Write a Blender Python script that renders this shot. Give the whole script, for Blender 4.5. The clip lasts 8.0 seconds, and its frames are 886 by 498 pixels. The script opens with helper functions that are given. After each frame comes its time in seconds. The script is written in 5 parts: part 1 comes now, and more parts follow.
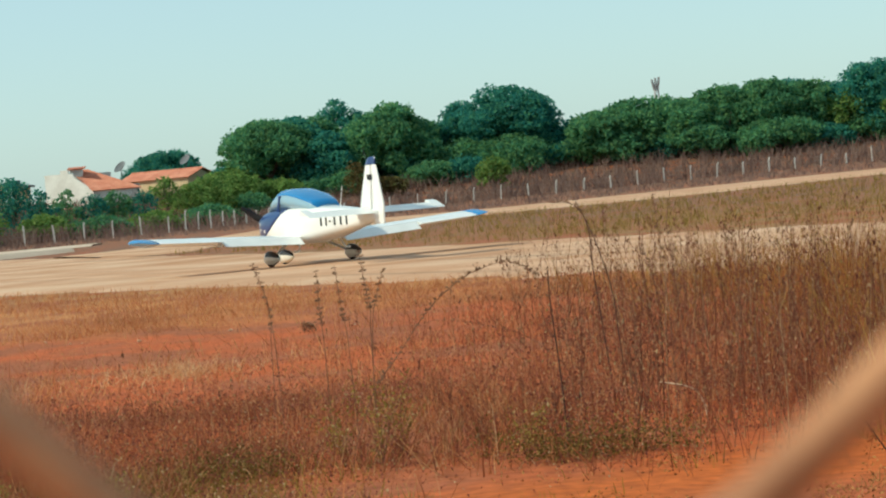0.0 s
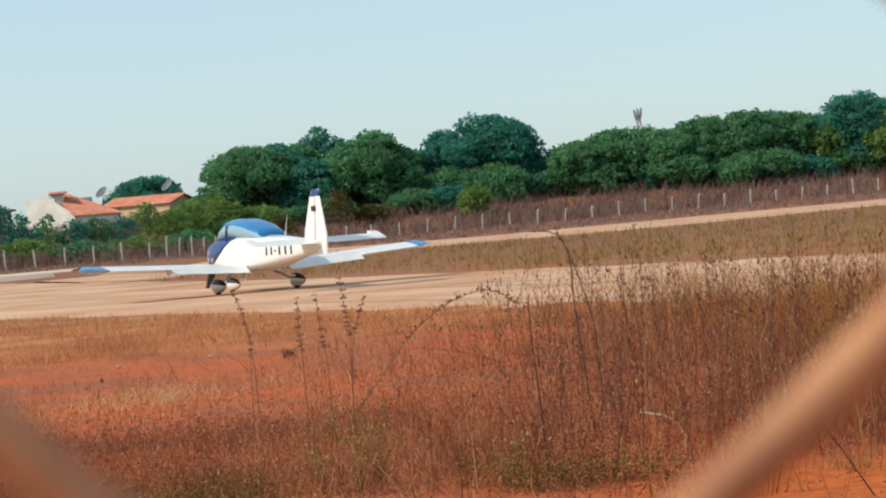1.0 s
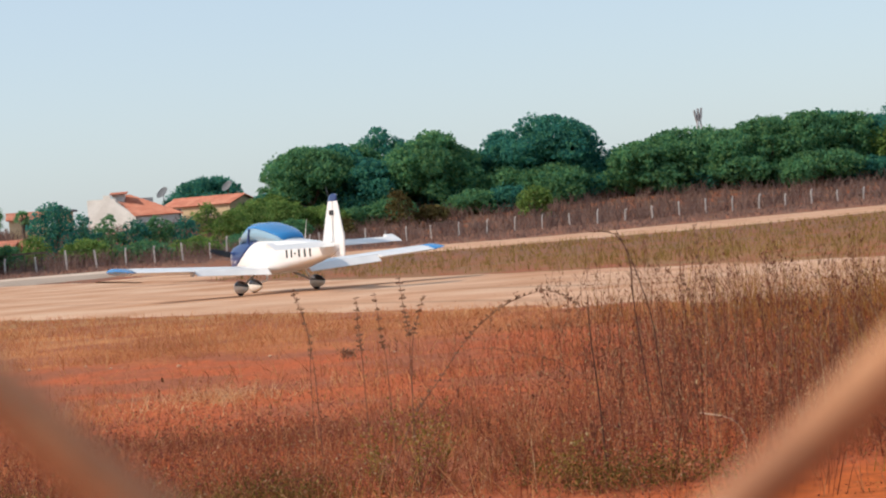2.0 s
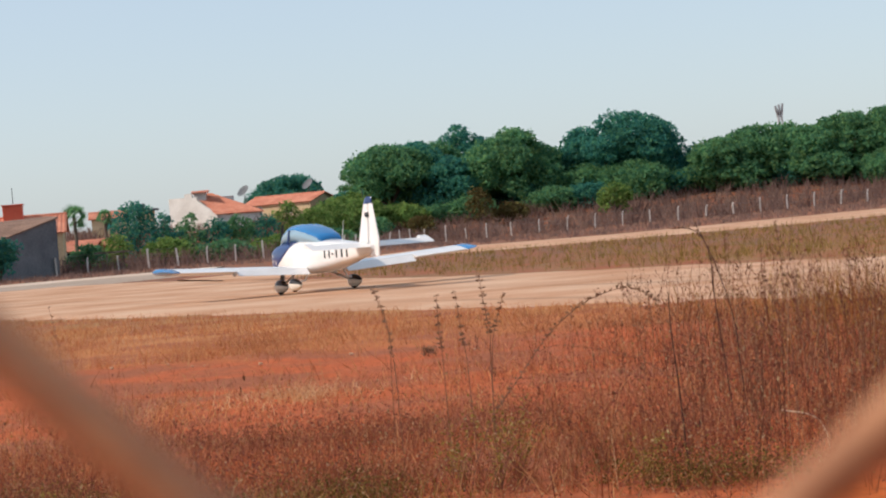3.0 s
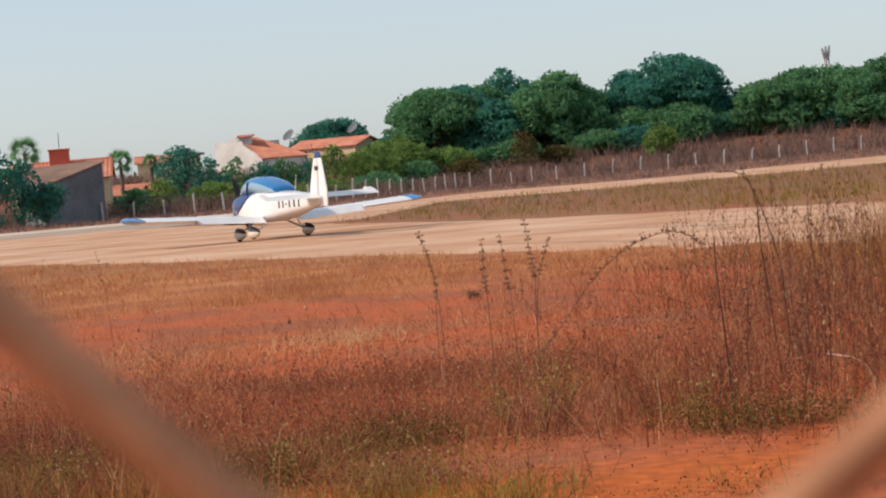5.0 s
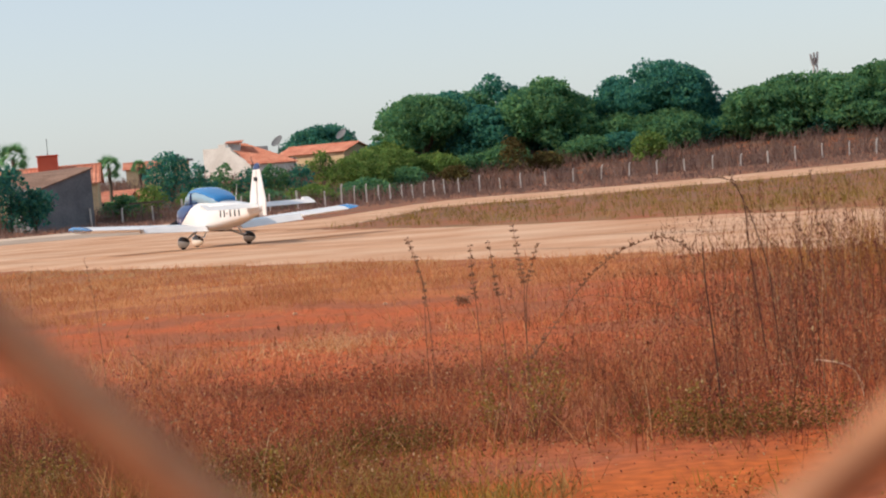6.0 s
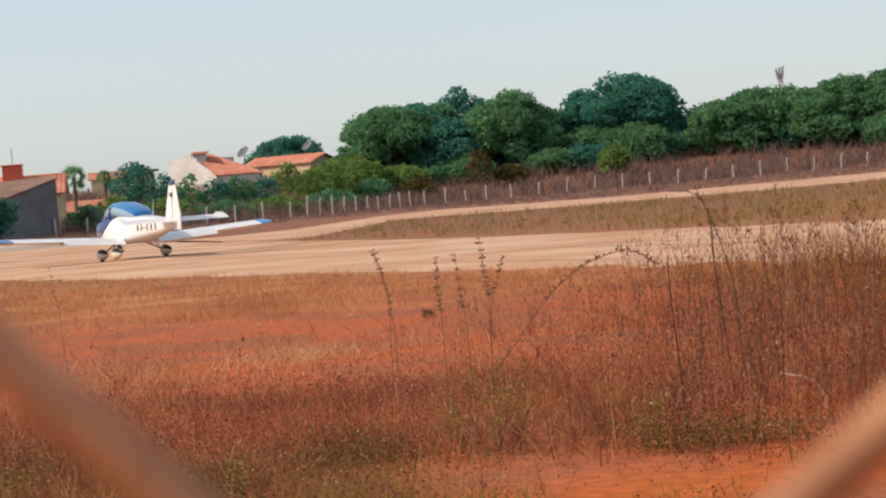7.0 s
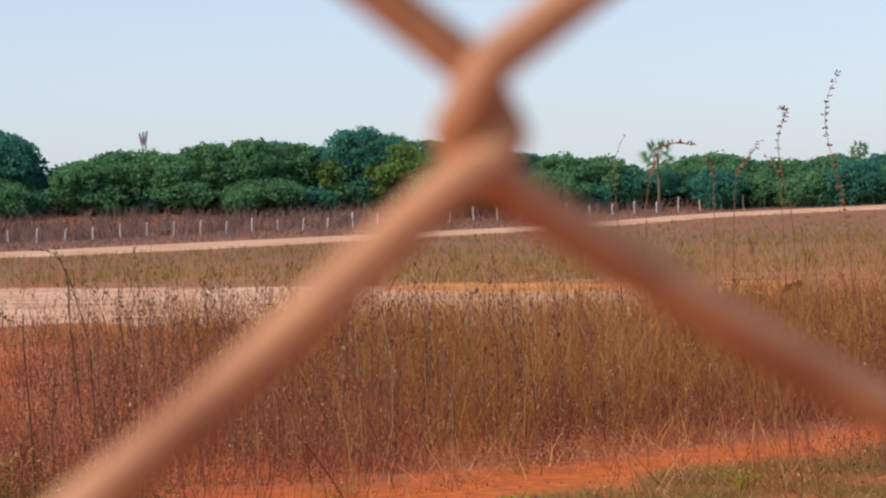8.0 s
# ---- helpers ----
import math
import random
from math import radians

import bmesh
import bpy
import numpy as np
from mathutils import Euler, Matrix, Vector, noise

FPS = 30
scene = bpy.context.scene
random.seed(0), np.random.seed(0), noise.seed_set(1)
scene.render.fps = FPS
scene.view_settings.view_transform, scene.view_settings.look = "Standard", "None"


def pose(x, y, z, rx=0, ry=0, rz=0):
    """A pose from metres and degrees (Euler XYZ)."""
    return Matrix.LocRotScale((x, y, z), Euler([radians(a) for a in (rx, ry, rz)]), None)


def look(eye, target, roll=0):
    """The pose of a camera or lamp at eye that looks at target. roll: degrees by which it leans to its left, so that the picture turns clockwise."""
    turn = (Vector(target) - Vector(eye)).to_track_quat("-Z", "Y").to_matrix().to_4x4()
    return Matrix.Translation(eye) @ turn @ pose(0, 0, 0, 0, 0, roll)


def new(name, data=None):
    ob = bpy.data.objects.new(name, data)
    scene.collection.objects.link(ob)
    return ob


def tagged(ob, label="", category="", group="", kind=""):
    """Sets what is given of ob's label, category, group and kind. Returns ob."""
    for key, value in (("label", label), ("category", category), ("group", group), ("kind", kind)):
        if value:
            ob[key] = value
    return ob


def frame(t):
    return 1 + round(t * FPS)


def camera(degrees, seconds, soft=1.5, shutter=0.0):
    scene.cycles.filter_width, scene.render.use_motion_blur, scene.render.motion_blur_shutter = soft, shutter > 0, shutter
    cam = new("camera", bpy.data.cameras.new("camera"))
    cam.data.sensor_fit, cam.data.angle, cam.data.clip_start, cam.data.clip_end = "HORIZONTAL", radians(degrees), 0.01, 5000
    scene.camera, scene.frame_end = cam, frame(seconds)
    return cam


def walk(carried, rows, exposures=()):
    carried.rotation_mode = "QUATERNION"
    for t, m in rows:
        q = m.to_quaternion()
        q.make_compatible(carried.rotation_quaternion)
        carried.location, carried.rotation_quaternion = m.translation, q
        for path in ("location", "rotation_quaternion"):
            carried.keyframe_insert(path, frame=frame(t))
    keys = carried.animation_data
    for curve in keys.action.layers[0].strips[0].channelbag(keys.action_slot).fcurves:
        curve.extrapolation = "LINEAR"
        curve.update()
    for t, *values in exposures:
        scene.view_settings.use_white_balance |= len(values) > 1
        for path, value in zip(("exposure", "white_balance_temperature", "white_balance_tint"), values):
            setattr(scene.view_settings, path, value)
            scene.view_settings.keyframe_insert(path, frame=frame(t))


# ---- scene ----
cam = camera(22.2, 8.0, soft=2.1, shutter=0.12)
EYE = 1.47
# seconds, sideways and upward drift of the eye, turn to the right, pitch, lean
PATH = [
    (0, -0.0052, 0.0007, 4.323, -1.404, 4.964, 0.0000),
    (0.5, -0.0049, -0.0006, 5.053, -0.852, 4.506, 0.0000),
    (1, -0.0046, -0.0018, 4.859, -0.722, 4.408, 0.0000),
    (2.5, -0.0026, -0.0023, 2.372, -0.542, 4.517, 0.0000),
    (3, -0.0019, -0.0022, 1.318, -0.508, 4.608, 0.0000),
    (3.5, -0.0012, -0.0021, 0.325, -0.411, 4.457, 0.0000),
    (4, -0.0006, -0.0011, 0.457, -0.350, 4.313, 0.0000),
    (4.5, 0.0000, 0.0000, 0.000, -1.125, 4.600, 0.0000),
    (5, -0.0002, 0.0002, 0.057, -1.838, 4.719, 0.0000),
    (5.2, -0.0003, 0.0002, 0.450, -1.918, 4.673, 0.0000),
    (6.5, -0.0008, 0.0007, 0.309, -1.521, 4.776, 0.0000),
    (7, -0.0015, 0.0003, 1.253, -1.473, 4.395, 0.0000),
    (7.2, -0.0033, 0.0011, 2.109, -1.592, 4.014, 0.0000),
    (7.3, -0.0067, 0.0015, 2.695, -1.687, 3.823, 0.0000),
    (7.4, -0.0101, 0.0018, 4.747, -1.714, 3.574, 0.0000),
    (7.5, -0.0142, 0.0023, 6.736, -1.549, 2.877, 0.0000),
    (7.6, -0.0158, 0.0017, 10.224, -1.394, 2.627, 0.0000),
    (7.7, -0.0162, -0.0001, 14.379, -1.381, 2.079, 0.0000),
    (7.8, -0.0146, -0.0043, 15.856, -0.976, 1.587, 0.0000),
    (7.9, -0.0103, -0.0044, 17.000, -0.780, 1.650, -0.0100),
    (8, -0.0052, -0.0056, 17.500, -0.740, 1.750, -0.0140),
]


def eye_pose(dx, dz, yaw, pitch, lean, dy=0.0):
    e = Vector((dx, dy, EYE + dz))
    a, b = radians(yaw), radians(pitch)
    return look(e, e + 10 * Vector((math.sin(a) * math.cos(b), math.cos(a) * math.cos(b), math.sin(b))), -lean)


# seconds, stops, kelvin, tint: the phone warms its picture on the way
EXPOSURE = [(0, 0.38, 6420, -9), (1, 0.4, 6480, 4), (2.5, 0.36, 6600, 13), (4.5, 0.27, 6720, 14.5), (6.5, 0.4, 6980, 15.5), (7.6, 0.31, 7000, 17), (8, 0.41, 6500, 18)]
walk(cam, [(t, eye_pose(*r)) for t, *r in PATH], EXPOSURE)
cam.data.dof.use_dof = True
cam.data.dof.focus_distance = 70.0
cam.data.dof.aperture_fstop = 42.0

# ---- light ----
SUN_AZ, SUN_EL = -98.0, 38.0          # left of straight ahead, above the horizon
world = bpy.data.worlds.new("sky")
scene.world = world
world.use_nodes = True
wn = world.node_tree
bg = wn.nodes["Background"]
sky = wn.nodes.new("ShaderNodeTexSky")
sky.sky_type = 'NISHITA'
sky.sun_disc = False
sky.sun_elevation = radians(SUN_EL)
sky.sun_rotation = radians(SUN_AZ)
sky.air_density = 0.95
sky.dust_density = 1.0
sky.ozone_density = 2.6
# dry-season haze whitens the whole clear sky evenly
haze = wn.nodes.new("ShaderNodeMix")
haze.data_type = 'RGBA'
haze.inputs[0].default_value = 0.55
haze.inputs[7].default_value = (3.3, 3.95, 4.45, 1)
wn.links.new(sky.outputs[0], haze.inputs[6])
wn.links.new(haze.outputs[2], bg.inputs[0])
bg.inputs[1].default_value = 0.135
sun = new("sun", bpy.data.lights.new("sun", 'SUN'))
sun.data.energy = 3.0
sun.data.angle = radians(0.8)
sun.data.color = (1.0, 0.89, 0.76)
sun_to = Vector((math.sin(radians(SUN_AZ)) * math.cos(radians(SUN_EL)), math.cos(radians(SUN_AZ)) * math.cos(radians(SUN_EL)), math.sin(radians(SUN_EL))))
sun.matrix_world = look(sun_to * 100, (0, 0, 0))

# ---- materials ----
rng = np.random.default_rng(7)


def node_mat(name, rough=0.8, metal=0.0, spec=0.3):
    m = bpy.data.materials.new(name)
    m.use_nodes = True
    b = m.node_tree.nodes["Principled BSDF"]
    b.inputs["Roughness"].default_value = rough
    b.inputs["Metallic"].default_value = metal
    b.inputs["Specular IOR Level"].default_value = spec
    return m, m.node_tree, b


def nz(nt, scale, detail=4.0, coord="Object", stretch=None):
    tc = nt.nodes.new("ShaderNodeTexCoord")
    n = nt.nodes.new("ShaderNodeTexNoise")
    n.inputs["Scale"].default_value = scale
    n.inputs["Detail"].default_value = detail
    if stretch:
        mp = nt.nodes.new("ShaderNodeMapping")
        mp.vector_type = 'TEXTURE'
        mp.inputs["Scale"].default_value = stretch
        mp.inputs["Rotation"].default_value = (0, 0, radians(28))
        nt.links.new(tc.outputs[coord], mp.inputs[0])
        nt.links.new(mp.outputs[0], n.inputs["Vector"])
    else:
        nt.links.new(tc.outputs[coord], n.inputs["Vector"])
    return n.outputs["Fac"]


def ramp(nt, src, stops):
    r = nt.nodes.new("ShaderNodeValToRGB")
    e = r.color_ramp.elements
    while len(e) < len(stops):
        e.new(0.5)
    for k, (pos, col) in zip(e, stops):
        k.position = pos
        k.color = (*col, 1)
    nt.links.new(src, r.inputs[0])
    return r.outputs[0]


def mix(nt, a, b, fac, mode='MIX'):
    m = nt.nodes.new("ShaderNodeMix")
    m.data_type = 'RGBA'
    m.blend_type = mode
    for s, v in ((m.inputs[0], fac), (m.inputs[6], a), (m.inputs[7], b)):
        if isinstance(v, (int, float)):
            s.default_value = v
        elif isinstance(v, tuple):
            s.default_value = (*v, 1)
        else:
            nt.links.new(v, s)
    return m.outputs[2]


def bump(nt, b, src, strength, dist):
    n = nt.nodes.new("ShaderNodeBump")
    n.inputs["Strength"].default_value = strength
    n.inputs["Distance"].default_value = dist
    nt.links.new(src, n.inputs["Height"])
    nt.links.new(n.outputs[0], b.inputs["Normal"])


def surface(name, dark, light, scale=3.0, rough=0.8, metal=0.0, spec=0.3, fine=40.0, relief=0.3, dist=0.01, lo=0.35, hi=0.65):
    """Two colours mixed by noise at two scales, with fine relief."""
    m, nt, b = node_mat(name, rough, metal, spec)
    big = ramp(nt, nz(nt, scale), [(lo, dark), (hi, light)])
    small = ramp(nt, nz(nt, fine, 6), [(0.3, (0.75, 0.75, 0.75)), (0.7, (1.0, 1.0, 1.0))])
    nt.links.new(mix(nt, big, small, 1.0, 'MULTIPLY'), b.inputs["Base Color"])
    if relief:
        bump(nt, b, nz(nt, fine, 6), relief, dist)
    return m


def island_mat(name, stops, rough=0.7, trans=0.0, spec=0.05):
    """Colour per separate piece of a mesh, for leaves and stalks; trans: light let through."""
    m, nt, b = node_mat(name, rough, 0.0, spec)
    g = nt.nodes.new("ShaderNodeNewGeometry")
    col = ramp(nt, g.outputs["Random Per Island"], stops)
    patch = ramp(nt, nz(nt, 0.35, 3), [(0.3, (0.7, 0.7, 0.7)), (0.7, (1.15, 1.15, 1.15))])
    col = mix(nt, col, patch, 1.0, 'MULTIPLY')
    nt.links.new(col, b.inputs["Base Color"])
    if trans:
        t = nt.nodes.new("ShaderNodeBsdfTranslucent")
        nt.links.new(col, t.inputs[0])
        ms = nt.nodes.new("ShaderNodeMixShader")
        ms.inputs[0].default_value = trans
        nt.links.new(b.outputs[0], ms.inputs[1])
        nt.links.new(t.outputs[0], ms.inputs[2])
        nt.links.new(ms.outputs[0], nt.nodes["Material Output"].inputs[0])
    return m


# ---- helpers of this scene ----
def bm_mesh(bm, name, mat, smooth=False):
    me = bpy.data.meshes.new(name)
    bm.to_mesh(me)
    bm.free()
    if mat:
        me.materials.append(mat)
    if smooth:
        for p in me.polygons:
            p.use_smooth = True
    return me


def part(name, bm, material, parent, label="", smooth=False):
    ob = new(name, bm_mesh(bm, name, material, smooth) if isinstance(bm, bmesh.types.BMesh) else bm)
    ob.parent = parent
    if label:
        tagged(ob, label)
    return ob


def thing(name, label, category, at=None, group="", kind=""):
    e = new(name)
    if at is not None:
        e.matrix_basis = at
    return tagged(e, label, category, group, kind)


def np_mesh(name, verts, faces, mat):
    """A mesh from arrays: verts (n,3), faces (m,k) with k corners each."""
    verts, faces = np.asarray(verts, float), np.asarray(faces, int)
    me = bpy.data.meshes.new(name)
    me.vertices.add(len(verts))
    me.vertices.foreach_set("co", verts.ravel())
    m, k = faces.shape
    me.loops.add(m * k)
    me.loops.foreach_set("vertex_index", faces.ravel())
    me.polygons.add(m)
    me.polygons.foreach_set("loop_start", np.arange(m) * k)
    me.update(calc_edges=True)
    me.validate()
    if mat:
        me.materials.append(mat)
    return me


def box(bm, x0, x1, y0, y1, z0, z1, bevel=0.0):
    r = bmesh.ops.create_cube(bm, size=1)
    vs = r["verts"]
    for v in vs:
        v.co = ((x0 + x1) / 2 + v.co.x * (x1 - x0), (y0 + y1) / 2 + v.co.y * (y1 - y0), (z0 + z1) / 2 + v.co.z * (z1 - z0))
    if bevel:
        es = {e for v in vs for e in v.link_edges}
        bmesh.ops.bevel(bm, geom=list(es), offset=bevel, segments=2, affect='EDGES', profile=0.5)
    return bm


def loft(bm, rings, close=True, caps=True):
    """Skin over rings of equal counts of points."""
    rows = [[bm.verts.new(p) for p in r] for r in rings]
    n = len(rows[0])
    for a, b in zip(rows, rows[1:]):
        for i in range(n if close else n - 1):
            j = (i + 1) % n
            bm.faces.new((a[i], a[j], b[j], b[i]))
    if caps:
        bm.faces.new(rows[0][::-1])
        bm.faces.new(rows[-1])
    bmesh.ops.recalc_face_normals(bm, faces=bm.faces[:])
    return bm


def tube(bm, pts, radii, n=8):
    """A round bar along pts."""
    pts = [Vector(p) for p in pts]
    if isinstance(radii, (int, float)):
        radii = [radii] * len(pts)
    rings, ref = [], None
    for i, p in enumerate(pts):
        d = (pts[min(i + 1, len(pts) - 1)] - pts[max(i - 1, 0)]).normalized()
        if ref is None:
            ref = d.orthogonal().normalized()
        ref = (ref - d * ref.dot(d)).normalized()
        o = d.cross(ref)
        rings.append([p + radii[i] * (math.cos(2 * math.pi * k / n) * ref + math.sin(2 * math.pi * k / n) * o) for k in range(n)])
    return loft(bm, rings)


def sstep(a, b, v):
    t = np.clip((np.asarray(v, float) - a) / (b - a), 0, 1)
    return t * t * (3 - 2 * t)


def terrain(x, y):
    """Height of the land: flat airfield, a bank behind the far fence, a slight rise to the right."""
    x, y = np.asarray(x, float), np.asarray(y, float)
    bank = 3.9 * sstep(262, 304, y + 0.12 * np.minimum(x, 0) * -1)
    return bank + 0.013 * np.clip(x - 8, 0, 140) * sstep(110, 250, y)


def spot(az, dist):
    x, y = dist * math.sin(radians(az)), dist * math.cos(radians(az))
    return x, y, float(terrain(x, y))

# ---- ground ----
def ground_material():
    m, nt, b = node_mat("dry_earth", 0.95, 0, 0.15)
    tc = nt.nodes.new("ShaderNodeTexCoord")
    sep = nt.nodes.new("ShaderNodeSeparateXYZ")
    nt.links.new(tc.outputs["Object"], sep.inputs[0])
    wob = nt.nodes.new("ShaderNodeMath")
    wob.operation = 'MULTIPLY_ADD'
    nt.links.new(nz(nt, 0.16, 5), wob.inputs[0])
    wob.inputs[1].default_value = 5.0
    nt.links.new(sep.outputs[1], wob.inputs[2])
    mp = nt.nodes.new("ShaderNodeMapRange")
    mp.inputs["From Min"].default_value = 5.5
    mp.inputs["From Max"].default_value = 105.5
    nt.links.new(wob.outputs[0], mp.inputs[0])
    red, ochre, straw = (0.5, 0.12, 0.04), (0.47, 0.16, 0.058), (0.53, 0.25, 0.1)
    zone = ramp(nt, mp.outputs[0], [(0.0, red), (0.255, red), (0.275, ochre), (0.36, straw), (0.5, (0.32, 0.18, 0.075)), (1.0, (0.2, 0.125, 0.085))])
    patch = ramp(nt, nz(nt, 0.55, 6), [(0.42, (0, 0, 0)), (0.6, (1, 1, 1))])
    col = mix(nt, zone, (0.35, 0.115, 0.055), patch)
    pd = nt.nodes.new("ShaderNodeMath")          # distance from the bare earth path
    pd.operation = 'MULTIPLY_ADD'
    nt.links.new(sep.outputs[0], pd.inputs[0])
    pd.inputs[1].default_value = -0.42
    nt.links.new(sep.outputs[1], pd.inputs[2])
    pw = nt.nodes.new("ShaderNodeMath")
    pw.operation = 'MULTIPLY_ADD'
    nt.links.new(nz(nt, 0.8, 4), pw.inputs[0])
    pw.inputs[1].default_value = 1.2
    nt.links.new(pd.outputs[0], pw.inputs[2])
    on = nt.nodes.new("ShaderNodeMapRange")
    on.inputs["From Min"].default_value = 8.0
    on.inputs["From Max"].default_value = 18.0
    nt.links.new(pw.outputs[0], on.inputs[0])
    lane = ramp(nt, on.outputs[0], [(0.14, (0, 0, 0)), (0.22, (0.9, 0.9, 0.9)), (0.29, (0.9, 0.9, 0.9)), (0.36, (0, 0, 0))])
    col = mix(nt, col, (0.53, 0.127, 0.027), lane)
    rubble = ramp(nt, nz(nt, 9.0, 8), [(0.3, (0.62, 0.6, 0.58)), (0.7, (1.12, 1.1, 1.08))])
    nt.links.new(mix(nt, col, rubble, 1.0, 'MULTIPLY'), b.inputs["Base Color"])
    bump(nt, b, nz(nt, 30.0, 8), 0.3, 0.012)
    return m


def axis(parts):
    return np.unique(np.concatenate([np.arange(a, b, s) for a, b, s in parts]))


def build_ground():
    xs = axis([(-4000, -400, 400), (-400, -60, 20), (-60, -14, 3), (-14, 18, 0.3), (18, 60, 3), (60, 400, 15), (400, 4001, 400)])
    ys = axis([(-300, -6, 30), (-6, 8, 1.0), (8, 48, 0.3), (48, 100, 2), (100, 400, 6), (400, 4801, 400)])
    gx, gy = np.meshgrid(xs, ys)
    gz = terrain(gx, gy)
    r = np.random.default_rng(3)
    near = sstep(5, 9, gy) * (1 - sstep(34, 46, gy)) * (np.abs(gx - 2) < 16)
    lump = np.array([noise.noise((x * 0.7, y * 0.7, 0.0)) + 0.5 * noise.noise((x * 2.3, y * 2.3, 4.0)) for x, y in zip(gx.ravel(), gy.ravel())]).reshape(gx.shape)
    gz = gz + near * (0.03 * lump + r.normal(0, 0.006, gx.shape)) - 0.01
    n, k = gx.shape
    idx = np.arange(n * k).reshape(n, k)
    faces = np.stack([idx[:-1, :-1], idx[:-1, 1:], idx[1:, 1:], idx[1:, :-1]], -1).reshape(-1, 4)
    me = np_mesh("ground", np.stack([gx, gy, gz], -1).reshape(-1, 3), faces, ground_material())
    for p in me.polygons:
        p.use_smooth = True
    tagged(new("ground", me), "red earth airfield with dry ochre grass", "ground", kind="structure")


build_ground()


def along(pts, step):
    """Even points on a polyline in plan."""
    p = np.array(pts, float)
    s = np.concatenate([[0], np.cumsum(np.hypot(*np.diff(p, axis=0).T))])
    q = np.linspace(0, s[-1], max(2, int(s[-1] / step)))
    return np.stack([np.interp(q, s, p[:, 0]), np.interp(q, s, p[:, 1])], 1)


def pavement(name, edge_a, edge_b, mat, label, lift=0.05, across=6, count=90, wob=0.25):
    """A worn strip between two edges, its rims ragged, laid on the land."""
    a, b = [np.array([np.interp(np.linspace(0, 1, count), np.linspace(0, 1, len(e)), e[:, k]) for k in (0, 1)]).T for e in (along(edge_a, 1.0), along(edge_b, 1.0))]
    rows = []
    for i in range(count):
        d = (b[i] - a[i]) / max(np.hypot(*(b[i] - a[i])), 0.1)
        pa = a[i] + d * wob * noise.noise((a[i][0] * 0.9, a[i][1] * 0.9, 1.0))
        pb = b[i] + d * wob * noise.noise((b[i][0] * 0.9, b[i][1] * 0.9, 2.0))
        row = []
        for j in range(across + 1):
            q = pa + (pb - pa) * j / across
            edge = j in (0, across)
            row.append((q[0], q[1], float(terrain(*q)) + (-0.03 if edge else lift)))
        rows.append(row)
    v = np.array(rows).reshape(-1, 3)
    idx = np.arange(len(v)).reshape(count, across + 1)
    f = np.stack([idx[:-1, :-1], idx[:-1, 1:], idx[1:, 1:], idx[1:, :-1]], -1).reshape(-1, 4)
    me = np_mesh(name, v, f, mat)
    bm = bmesh.new()
    bm.from_mesh(me)
    bmesh.ops.recalc_face_normals(bm, faces=bm.faces[:])
    if sum(fc.normal.z for fc in bm.faces) < 0:
        bmesh.ops.reverse_faces(bm, faces=bm.faces[:])
    bm.to_mesh(me)
    bm.free()
    return tagged(new(name, me), label, "pavement", kind="structure")


def runway_material():
    m, nt, b = node_mat("worn_asphalt_with_dust", 0.9, 0, 0.2)
    base = ramp(nt, nz(nt, 0.25, 6), [(0.34, (0.45, 0.225, 0.115)), (0.5, (0.555, 0.325, 0.2)), (0.7, (0.62, 0.41, 0.275))])
    tracks = ramp(nt, nz(nt, 1.0, 4, stretch=(0.8, 30.0, 1)), [(0.29, (0.55, 0.52, 0.5)), (0.36, (0.93, 0.92, 0.9)), (0.6, (1.08, 1.08, 1.08))])
    col = mix(nt, base, tracks, 1.0, 'MULTIPLY')
    grit = ramp(nt, nz(nt, 20, 8), [(0.3, (0.85, 0.85, 0.85)), (0.7, (1.05, 1.05, 1.05))])
    nt.links.new(mix(nt, col, grit, 1.0, 'MULTIPLY'), b.inputs["Base Color"])
    bump(nt, b, nz(nt, 25, 8), 0.4, 0.02)
    return m


